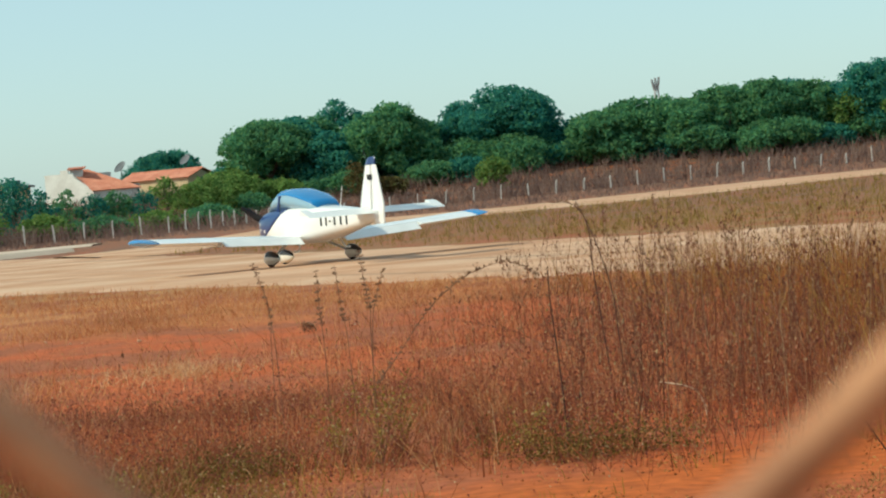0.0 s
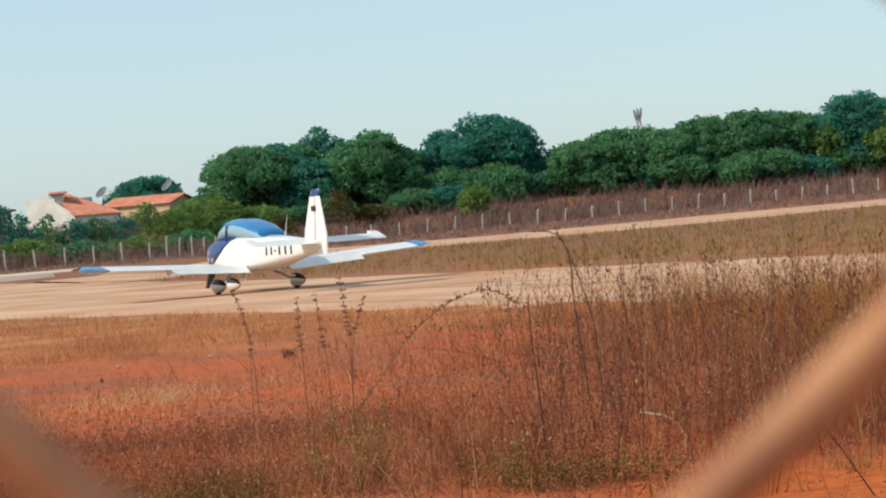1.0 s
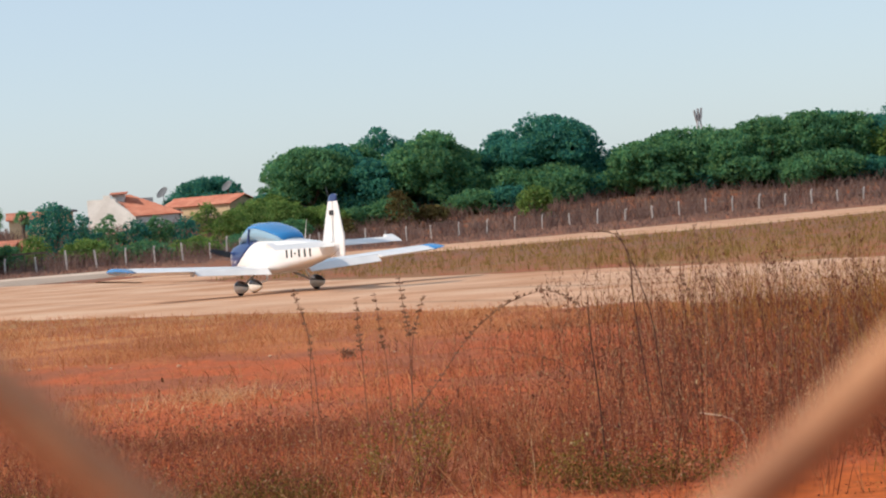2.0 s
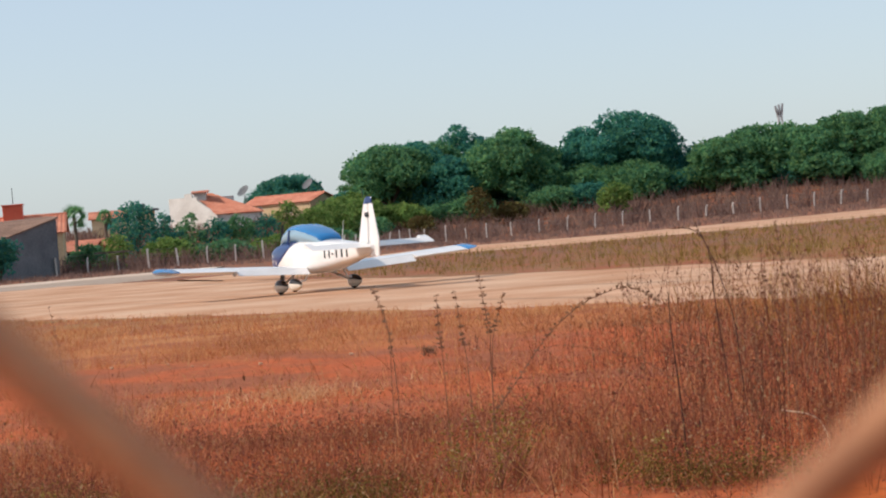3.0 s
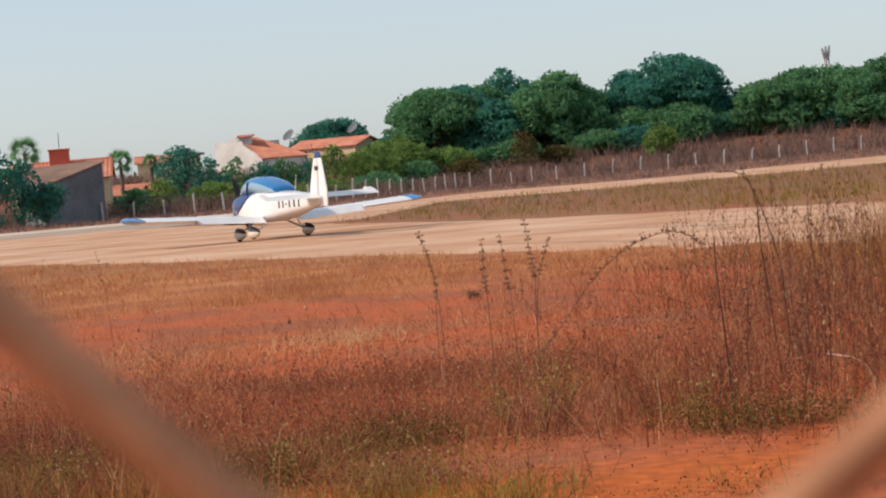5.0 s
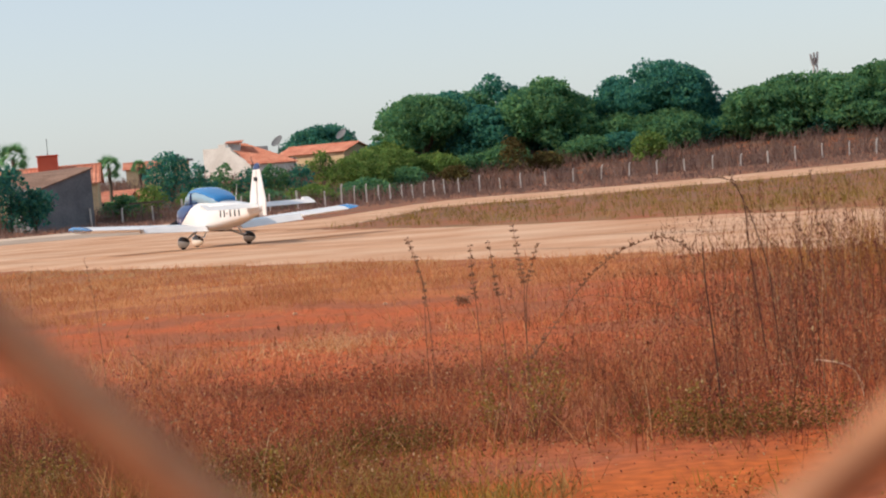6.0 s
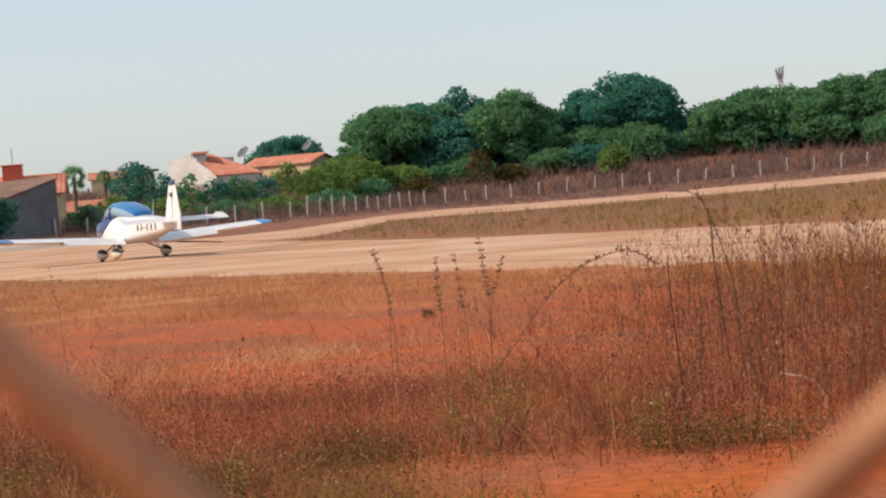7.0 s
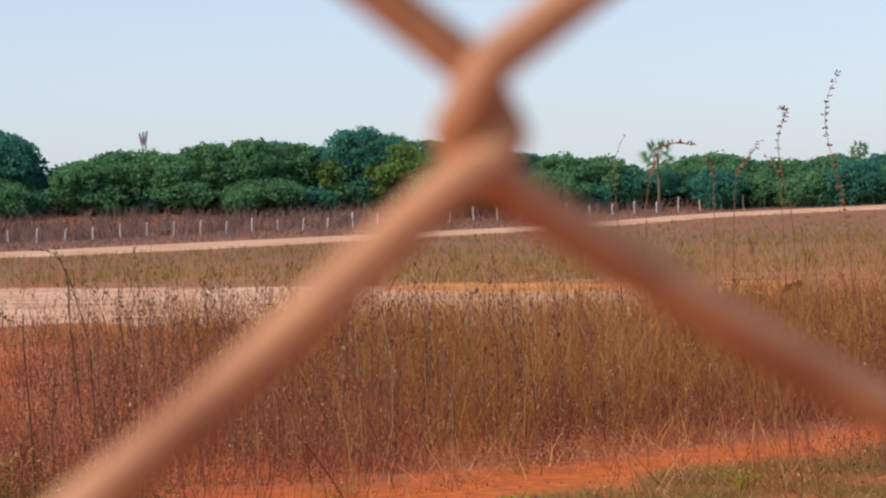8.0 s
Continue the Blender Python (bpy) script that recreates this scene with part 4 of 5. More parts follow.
def build_houses():
    top = lambda el, d: EYE + d * math.tan(radians(el))
    white_house()
    p, z = at_house(-2.45, 318, -30)
    house("low cream house with a terracotta roof", p, 11.0, 7, top(0.98, 318) - z, 1.0, CREAM, TILE, [(-3, 1.6, 1.0, 1.0), (2, 1.6, 1.0, 1.0)])
    # grey shed wall with brown roof, red house behind it
    grey_shed()
    p, z = at_house(-9.35, 226, 6)
    t = house("house with a red roof and a red water tank", p, 9.5, 7.0, top(0.72, 226) - z, 1.6, CREAM, TILE)
    bm = bmesh.new()
    box(bm, -0.9, 1.0, -2.2, -0.3, top(0.8, 222) - z, top(1.44, 222) - z, 0.04)
    box(bm, -1.0, 1.1, -2.3, -0.2, top(1.445, 222) - z, top(1.48, 222) - z, 0.02)
    part("water_tank", bm, REDP, t, "bright red painted water tank tower")
    bm = bmesh.new()
    tube(bm, [(0.1, -1.2, top(1.47, 222) - z), (0.1, -1.2, top(1.9, 222) - z)], 0.035, 5)
    part("aerial", bm, DARKW, t)
    for az, d, rz, w, el, rise, wm in ((-7.35, 262, 8, 5.5, 0.05, 0.9, CREAM), (-7.9, 258, -6, 5.0, 0.2, 0.8, PLASTER), (-7.0, 300, 5, 4.5, 0.95, 0.7, CREAM)):
        p, z = at_house(az, d, rz)
        house("small house with a weathered tile roof", p, w, 5.0, max(2.4, top(el, d) - z), rise, wm, TILE, [(0, 1.2, 0.9, 0.9)])
    # unfinished storey with columns and flat slab
    x, y, z = spot(-6.35, 306)
    t = thing("unfinished_building", "unfinished grey concrete storey with a flat slab roof", "building", pose(x, y, z))
    for k, (bx, w2) in enumerate(((-1.6, 1.3), (1.5, 1.9))):
        bm = bmesh.new()
        box(bm, bx - w2 / 2, bx + w2 / 2, -2, 2, -1, top(1.05, 306) - z, 0.03)
        part("wall", bm, CREAM, t)
    bm = bmesh.new()
    box(bm, -2.2, 3.0, -2.6, 2.6, top(1.05, 306) - z + 0.004, top(1.1, 306) - z, 0.03)
    part("roof_slab", bm, GREYW, t)
    bm = bmesh.new()
    box(bm, 0.3, 1.3, -0.6, 0.4, top(1.1, 306) - z + 0.004, top(1.24, 306) - z, 0.03)
    part("tank", bm, GREYW, t)
    # satellite dishes
    for az, d, el, rad in ((-3.58, 312, 1.33, 0.95), (-1.95, 322, 1.38, 0.9)):
        x, y, z = spot(az, d)
        t = thing("satellite_dish", "grey mesh satellite dish on a pole", "satellite dish", pose(x, y, z))
        bm = bmesh.new()
        tube(bm, [(0, 0, 0), (0, 0, top(el, d) - z)], 0.06, 6)
        part("pole", bm, GREYW, t)
        bm = bmesh.new()
        hz = top(el, d) - z
        nrm = Vector((-0.55, -0.5, 0.65)).normalized()
        u = nrm.orthogonal().normalized()
        v = nrm.cross(u)
        loft(bm, [[Vector((0, 0, hz)) + nrm * (0.35 * q * q * rad) + (u * math.cos(a) + v * math.sin(a)) * q * rad for a in [2 * math.pi * i / 18 for i in range(18)]] for q in (0.05, 0.4, 0.7, 1.0)], caps=False)
        o = part("dish", bm, GREYW, t)
        o.modifiers.new("thickness", 'SOLIDIFY').thickness = 0.03
    # timber frame by the field fence
    x, y, z = spot(-7.0, 206)
    t = thing("timber_frame", "weathered timber frame beside the fence", "frame", pose(x, y, z, 0, 0, 8))
    for px in (-0.5, 1.0):
        bm = bmesh.new()
        box(bm, px - 0.06, px + 0.06, -0.06, 0.06, -0.2, 1.7, 0.01)
        part("post", bm, BARK, t)
    bm = bmesh.new()
    box(bm, -1.6, 1.6, -0.07, 0.07, 1.704, 1.86, 0.01)
    part("beam", bm, BARK, t)


build_houses()

# ---- grass and weeds ----
GRASS_RED = island_mat("dry_red_grass", [(0.0, (0.180, 0.057, 0.033)), (0.4, (0.311, 0.102, 0.051)), (0.8, (0.400, 0.155, 0.070)), (1.0, (0.532, 0.311, 0.155))], 0.75, 0.45)
GRASS_STRAW = island_mat("straw_grass", [(0.0, (0.42, 0.13, 0.055)), (0.5, (0.58, 0.235, 0.1)), (1.0, (0.72, 0.41, 0.19))], 0.75, 0.45)
GRASS_GREEN = island_mat("green_grass", [(0.0, (0.16, 0.115, 0.02)), (0.5, (0.27, 0.19, 0.035)), (0.85, (0.4, 0.29, 0.06)), (1.0, (0.52, 0.4, 0.1))], 0.7, 0.45)
UNDER = island_mat("undergrowth_leaves", [(0.0, (0.09, 0.07, 0.02)), (0.5, (0.17, 0.125, 0.034)), (0.9, (0.3, 0.2, 0.06)), (1.0, (0.5, 0.36, 0.12))], 0.7, 0.4)
HERB_LEAF = island_mat("yellowing_leaves", [(0.0, (0.2, 0.15, 0.035)), (0.5, (0.36, 0.25, 0.06)), (0.85, (0.5, 0.36, 0.11)), (1.0, (0.7, 0.55, 0.28))], 0.75, 0.45)
GRASS_NEAR = island_mat("trodden_grass", [(0.0, (0.2, 0.115, 0.04)), (0.5, (0.35, 0.22, 0.08)), (0.85, (0.48, 0.33, 0.13)), (1.0, (0.34, 0.32, 0.08))], 0.75, 0.4)
GRASS_LIME = island_mat("lime_leaves", [(0.0, (0.28, 0.26, 0.03)), (0.6, (0.42, 0.4, 0.05)), (1.0, (0.6, 0.55, 0.12))], 0.7, 0.45)
GRASS_OLIVE = island_mat("olive_grass", [(0.0, (0.15, 0.1, 0.0222)), (0.5, (0.27, 0.18, 0.0444)), (1.0, (0.42, 0.29, 0.0814))], 0.75, 0.35)
HERB = island_mat("dry_herbs", [(0.0, (0.141, 0.048, 0.040)), (0.45, (0.264, 0.088, 0.062)), (0.82, (0.352, 0.136, 0.086)), (0.93, (0.616, 0.458, 0.264)), (1.0, (0.211, 0.202, 0.044))], 0.85, 0.4)
TALL = island_mat("tall_dry_grass", [(0.0, (0.234, 0.072, 0.030)), (0.45, (0.368, 0.147, 0.047)), (0.8, (0.419, 0.243, 0.063)), (1.0, (0.519, 0.352, 0.105))], 0.75, 0.45)
BRUSH = island_mat("dry_brush", [(0.0, (0.16, 0.1, 0.085)), (0.5, (0.235, 0.15, 0.125)), (1.0, (0.31, 0.21, 0.17))], 0.85, 0.4)
WEED = island_mat("dry_weed_stalks", [(0.0, (0.126, 0.047, 0.031)), (0.5, (0.243, 0.099, 0.059)), (0.8, (0.342, 0.189, 0.108)), (1.0, (0.540, 0.396, 0.216))], 0.8, 0.4)
GRASS_PALE = island_mat("bleached_straw", [(0.0, (0.55, 0.24, 0.1)), (0.5, (0.68, 0.4, 0.2)), (1.0, (0.8, 0.6, 0.36))], 0.75, 0.4)
LITTER = island_mat("dead_litter", [(0.0, (0.2, 0.075, 0.03)), (0.5, (0.42, 0.17, 0.06)), (1.0, (0.62, 0.36, 0.13))], 0.85, 0.2)
WEED_STEM = surface("weed_stem_dry", (0.16, 0.07, 0.04), (0.28, 0.13, 0.075), 20, 0.85, fine=200, relief=0)
STEM_DARK = surface("dark_dead_stem", (0.055, 0.025, 0.018), (0.1, 0.045, 0.03), 20, 0.85, fine=200, relief=0)
WEED_DARK = surface("weed_seed", (0.17, 0.085, 0.05), (0.33, 0.19, 0.105), 20, 0.85, fine=200, relief=0)


def fbm(x, y, s, seed=0.0):
    return np.array([noise.fractal((a * s, b * s, seed), 1.0, 2.0, 3) for a, b in zip(x, y)])


def ribbons(x, y, z, h, w, lean, bend, r, segs=2):
    """Grass blades: flat ribbons with two faces each that lean and droop."""
    n = len(x)
    a = r.uniform(0, 2 * math.pi, n)
    lx, ly = lean * np.cos(a), lean * np.sin(a)
    f = r.uniform(0, math.pi, n)
    wx, wy = np.cos(f) * w / 2, np.sin(f) * w / 2
    rows = []
    for k in range(segs + 1):
        u = k / segs
        q = h * (u * lx + bend * u * u * np.cos(a)), h * (u * ly + bend * u * u * np.sin(a))
        ww = 1.0 - 0.75 * u
        for s in (-1, 1):
            rows.append(np.stack([x + q[0] + s * wx * ww, y + q[1] + s * wy * ww, z + h * u * (1 - 0.25 * u * bend)], 1))
    v = np.stack(rows, 1)
    base = np.arange(n)[:, None] * (2 * (segs + 1))
    f4 = np.concatenate([base + np.array([2 * k, 2 * k + 1, 2 * k + 3, 2 * k + 2]) for k in range(segs)], 0)
    return v.reshape(-1, 3), f4


def gather(items):
    vs, fs, o = [], [], 0
    for v, f in items:
        vs.append(v)
        fs.append(f + o)
        o += len(v)
    return np.concatenate(vs), np.concatenate(fs)


def weed_front(x):
    """Where the weeds begin behind the path."""
    return np.interp(x, [-1, 0.6, 1.5, 2.5, 3.1, 4.2, 5.3, 6.4, 9], [12.9, 12.5, 11.75, 11.55, 11.65, 12.6, 13.25, 13.65, 15.0])


def path_gap(x, y):
    """1 on the bare earth path before the weeds."""
    d = y - weed_front(x) + 1.05
    return np.clip(1.45 - np.abs(d) / 0.75, 0, 1) * sstep(-0.9, 0.6, x)


def scatter(n, x0, x1, y0, y1, r):
    """Even in the picture of one who stands at the origin: more of them close by."""
    y = 1 / r.uniform(1 / y1, 1 / y0, n)
    x = r.uniform(x0, x1, n)
    return x, y


def in_view(x, y, lo=-14.0, hi=31.0):
    a = np.degrees(np.arctan2(x, y))
    return (a > lo) & (a < hi)


def grass_patch(name, label, mat, n, area, h, w, lean, bend, keep, seed, tuft=0, skew=1.0):
    r = np.random.default_rng(seed)
    x, y = scatter(n, *area, r)
    k = in_view(x, y)
    x, y = x[k], y[k]
    dens = keep(x, y)
    k = r.uniform(0, 1, len(x)) < dens
    x, y = x[k], y[k]
    if tuft:
        x = np.repeat(x, tuft) + r.normal(0, 0.035, len(x) * tuft) * (1 + np.repeat(y, tuft) * 0.03)
        y = np.repeat(y, tuft) + r.normal(0, 0.035, len(y) * tuft) * (1 + np.repeat(y, tuft) * 0.03)
    m = len(x)
    hh = (h(x, y) if callable(h) else h) * (0.45 + 0.8 * r.uniform(0, 1, m) ** skew)
    ww = w * (0.6 + r.uniform(0, 0.9, m)) * np.maximum(1.0, y / 26.0)
    v, f = ribbons(x, y, terrain(x, y) - 0.03, hh, ww, np.abs(r.normal(0, lean, m)), np.abs(r.normal(0, bend, m)), r)
    return tagged(new(name, np_mesh(name, v, f, mat)), label, "grass", kind="stuff")


def red_patch(x, y):
    """Bare red ground in the middle of the field on the left."""
    return sstep(0.0, 0.25, fbm(x, y, 0.45, 3.0) + 0.12) * sstep(19, 21, y) * (1 - sstep(28, 31, y)) * (1 - sstep(-1.5, 1.5, x))


def tall_height(x, y):
    """Weeds grow tall towards the right and stay low on the left."""
    edge = sstep(0.2, 2.6, x - (y - 13) * 0.05)
    return 0.26 + 0.62 * edge


def build_grass():
    bare = lambda x, y: 1 - np.clip(0.93 * path_gap(x, y), 0, 1)
    grass_patch("field_grass", "reddish brown dry grass over red earth", GRASS_RED, 70000, (-7, 16, 10.4, 30),
                lambda x, y: 0.15 + 0.24 * sstep(0, 3, x) + 0.1 * (y < 16), 0.0045, 0.4, 0.3,
                lambda x, y: bare(x, y) * (1 - 0.55 * sstep(0.2, 2.2, x)) * (1 - 0.85 * red_patch(x, y)) * (1 - 0.72 * sstep(16.5, 19, y) * (1 - sstep(0, 3, x))) * np.clip(0.6 + 1.1 * fbm(x, y, 0.8, 1.0), 0.12, 1) * (1 - 0.75 * (y < 12.6) * (x > -0.8)) * (1 - 0.5 * sstep(22, 29, y)), 11, 3)
    grass_patch("straw_grass", "pale straw tussocks in the red field", GRASS_STRAW, 17000, (-8, 12, 10.6, 31), 0.24, 0.008, 0.5, 0.5,
                lambda x, y: bare(x, y) * np.clip(0.15 + 1.6 * fbm(x, y, 0.6, 9.0), 0.04, 0.9) * (1 - 0.7 * sstep(23, 26, y) * (1 - sstep(0, 3, x))), 12, 3)
    grass_patch("pale_grass", "bleached pale straw clumps on the red earth", GRASS_PALE, 9000, (-4.5, 2.5, 18.5, 25), 0.14, 0.008, 0.6, 0.6,
                lambda x, y: np.clip(0.3 + 1.6 * fbm(x, y, 1.4, 19.0), 0, 1) * np.maximum(np.exp(-((x + 1.1) / 0.65) ** 2 - ((y - 21.4) / 1.1) ** 2), 0.5 * np.exp(-((x + 2.7) / 0.5) ** 2 - ((y - 20.6) / 0.9) ** 2)), 19, 4)
    grass_patch("green_grass", "yellow-green grass along the fence line", GRASS_GREEN, 9000, (-4.5, 7.5, 9.6, 13.2), 0.12, 0.006, 0.4, 0.4,
                lambda x, y: (1 - 0.9 * path_gap(x, y)) * np.clip(np.where(x < 0.4, 1.1 - 0.55 * (y - 11), -0.25) + 1.2 * fbm(x, y, 1.1, 5.0), 0, 1), 13, 3)
    grass_patch("edge_grass", "tufts of dry yellowish brown grass at the field's near edge", GRASS_NEAR, 8000, (-4.2, 0.6, 9.8, 12.8), 0.17, 0.006, 0.5, 0.5,
                lambda x, y: (1 - 0.9 * path_gap(x, y)) * np.clip(-0.15 + 2.4 * fbm(x, y, 1.6, 31.0), 0, 1) * (1 - 0.8 * sstep(-0.8, 0.3, x)), 31, 4)
    grass_patch("near_grass", "short dull olive and straw grass beside the earth path", GRASS_NEAR, 70000, (2.4, 8.5, 9.4, 12.6), 0.08, 0.005, 0.55, 0.5,
                lambda x, y: (y < weed_front(x) - 1.4 + 0.5 * fbm(x, y, 1.0, 23.0)) * np.clip(0.45 + 1.2 * fbm(x, y, 1.3, 24.0), 0.05, 1) * sstep(2.4, 3.6, x), 24, 3)
    grass_patch("tall_grass", "tall orange-brown and olive dry grass stand", TALL, 30000, (1.5, 18, 12, 32), lambda x, y: 0.74 + 0.3 * fbm(x, y, 0.9, 16.0), 0.0065, 0.24, 0.42,
                lambda x, y: np.clip(0.55 + 0.8 * fbm(x, y, 0.5, 6.0), 0.1, 1) * sstep(2.8, 6.5, x) * (y > weed_front(x) + 0.2), 18, 3, 1.7)
    grass_patch("verge_grass", "short ochre dry grass beside the runway", GRASS_STRAW, 32000, (-16, 12, 29.5, 58), 0.17, 0.007, 0.45, 0.4,
                lambda x, y: np.clip(0.55 + 0.8 * fbm(x, y, 0.35, 7.0), 0.1, 1) * (y < 42.2 - 1.52 * x - 0.4), 14, 3)
    grass_patch("island_grass", "olive and ochre grass between runway and track", GRASS_OLIVE, 42000, (-4, 120, 48, 240), 0.3, 0.006, 0.3, 0.3,
                lambda x, y: np.clip(0.7 + 0.7 * fbm(x, y, 0.12, 2.0), 0.2, 1) * (y > np.interp(x, [-2.8, 2, 7.9, 14.1, 19], [86.5, 71, 61, 50.5, 42])) * (y < np.interp(x, [-2.8, 0.4, 10.2, 25.5, 40, 66, 95, 125, 190], [92, 129, 128, 136, 152, 176, 206, 212, 226])), 15, 3)
    grass_patch("bank_brush", "purplish brown dry brush beyond the track", BRUSH, 70000, (-75, 190, 170, 330), 1.5, 0.012, 0.35, 0.3,
                lambda x, y: np.clip(0.75 + 0.6 * fbm(x, y, 0.05, 4.0), 0.3, 1) * (y > np.interp(x, [-60, -24, -10.7, -4, 1.2, 13.5, 37, 60, 76, 105, 140, 200], [172, 128, 150, 182, 190, 180, 190, 200, 208, 244, 254, 270]) + 8) * (y > np.interp(x, [-60, -30, -9, 3, 12, 40, 75, 130, 180], [192, 203, 219, 250, 258, 258, 262, 268, 285]) + 1.0), 16, 3)
    grass_patch("strip_grass", "low brown dry grass between track and fence", BRUSH, 36000, (-75, 190, 120, 290), 0.4, 0.008, 0.4, 0.3,
                lambda x, y: np.clip(0.7 + 0.6 * fbm(x, y, 0.08, 4.5), 0.2, 1) * (y > np.interp(x, [-60, -28, -20, -9, 1.2, 13.5, 37, 60, 76, 105, 140, 200], [132, 152, 158, 171, 180, 168, 186, 196, 204, 240, 250, 266]) + 1) * (y < np.interp(x, [-60, -30, -9, 3, 12, 40, 75, 130, 180], [192, 203, 219, 250, 258, 258, 262, 268, 285]) + 2), 17, 3)


build_grass()


def weed_parts(x, y, z, h, r, seeds=20, twigs=9, thick=0.0026):
    """One branched dry weed after another, as ribbons: stem, twigs and seed heads."""
    items = []
    n = len(x)
    for i in range(n):
        hh = h[i]
        a, ln = r.uniform(0, 6.28), abs(r.normal(0, 0.12))
        tip = np.array([math.cos(a) * ln, math.sin(a) * ln, 1.0]) * hh
        curve = r.normal(0, 0.06, 2)
        base = np.array([x[i], y[i], z[i]])

        def at(u):
            p = base + tip * u
            p[0] += curve[0] * math.sin(3 * u) * hh
            p[1] += curve[1] * math.sin(3 * u) * hh
            return p
        segs = [at(u) for u in (0, 0.35, 0.7, 1.0)]
        w = thick * (0.7 + 0.6 * r.random())
        rows = []
        for k, p in enumerate(segs):
            q = w * (1 - 0.2 * k)
            rows += [p - (q, 0, 0), p + (q, 0, 0)]
        items.append((np.array(rows), np.array([[0, 1, 3, 2], [2, 3, 5, 4], [4, 5, 7, 6]])))
        tw, tf = [], []
        for k in range(twigs):
            u = 1 - 0.62 * r.random() ** 1.3
            p = at(u)
            b = r.uniform(0, 6.28)
            L = hh * r.uniform(0.06, 0.2) * (1.2 - u * 0.6)
            e = p + np.array([math.cos(b) * 0.55, math.sin(b) * 0.55, 0.85]) * L
            o = len(tw)
            tw += [p - (w * .5, 0, 0), p + (w * .5, 0, 0), e + (w * .3, 0, 0), e - (w * .3, 0, 0)]
            tf.append([o, o + 1, o + 2, o + 3])
            for s in range(max(1, seeds // twigs)):
                c = p + (e - p) * r.uniform(0.5, 1.05) + r.normal(0, 0.006, 3)
                q = r.uniform(0.005, 0.0105)
                o = len(tw)
                g = r.uniform(0, 6.28)
                side, tilt = np.array([math.cos(g), math.sin(g), 0.3]) * q * 0.8, r.normal(0, 0.5, 3) * q
                tw += [c + (0, 0, -q * 1.4) - tilt, c + side, c + (0, 0, q * 1.5) + tilt, c - side]
                tf.append([o, o + 1, o + 2, o + 3])
        items.append((np.array(tw), np.array(tf)))
    return gather(items)


def build_weeds():
    r = np.random.default_rng(21)
    # thick stand on the right, thinning out to the left
    x, y = scatter(9500, -6.5, 17, 11.8, 27, r)
    k = in_view(x, y, -13, 30)
    x, y = x[k], y[k]
    front = weed_front(x) + 0.02
    dens = np.clip(0.05 + 0.95 * (1 - 0.55 * sstep(4.2, 6.5, x)) * sstep(0.9, 2.6, x - (y - 13) * 0.05) + 0.35 * fbm(x, y, 0.7, 8.0), 0, 1) * (y > front) * (1 - red_patch(x, y))
    k = r.uniform(0, 1, len(x)) < dens * 0.42
    x, y = x[k], y[k]
    h = np.where(x > 0.8, 1.0, 0.5) * np.clip(tall_height(x, y) * 1.12, 0.25, 1.1) * (0.35 + 0.87 * r.uniform(0, 1, len(x)) ** 1.6)
    v, f = weed_parts(x, y, terrain(x, y) - 0.03, h, r)
    tagged(new("dry_weeds", np_mesh("dry_weeds", v, f, WEED)), "thick stand of reddish brown seeded dry weeds", "weeds", kind="stuff")
    # fine dry herbage: small brown leaves and seed husks among the stalks
    x, y = scatter(620000, -6, 15, 10.4, 24, r)
    k = in_view(x, y, -13, 30)
    x, y = x[k], y[k]
    low = np.clip(0.42 + 1.1 * fbm(x, y, 0.9, 14.0), 0, 1) * (1 - np.clip(0.8 * path_gap(x, y), 0, 1)) * (1 - 0.9 * sstep(16, 19.5, y) * (1 - sstep(0, 3, x))) * np.where((y < 12.0) & (x > 0), 0.35, 1.0)
    k = r.uniform(0, 1, len(x)) < low
    x, y = x[k], y[k]
    z = np.minimum(r.exponential(0.13, len(x)), 0.55) * (0.8 + 0.9 * sstep(0.3, 3, x)) + 0.01
    v, f = leaf_quads(np.stack([x, y, z], 1), 0.0085, r)
    tagged(new("dry_herbage", np_mesh("dry_herbage", v, f, HERB)), "fine purplish brown dry herbage over the red earth", "herbage", kind="stuff")
    # leafy green undergrowth at the foot of the stand
    p = []
    for cx, cy, rad in ((1.62, 12.02, 0.3), (1.4, 11.98, 0.22), (1.88, 12.08, 0.24), (2.1, 12.0, 0.18), (1.45, 12.15, 0.3), (1.75, 12.1, 0.26), (1.15, 12.4, 0.2), (-0.1, 12.5, 0.18), *((r.uniform(-3.0, -0.2), r.uniform(10.9, 13.4), r.uniform(0.1, 0.3)) for _ in range(34))):
        k = int(2200 * rad)
        q = r.normal(0, 1, (k, 3)) * (rad * 0.5, rad * 0.35, 0.065) + (cx, cy, 0.05)
        q[:, 2] = np.abs(q[:, 2])
        p.append(q)
    v, f = leaf_quads(np.concatenate(p), 0.0095, r)
    tagged(new("undergrowth", np_mesh("undergrowth", v, f, UNDER)), "low leafy green undergrowth at the weeds' foot", "undergrowth", kind="stuff")


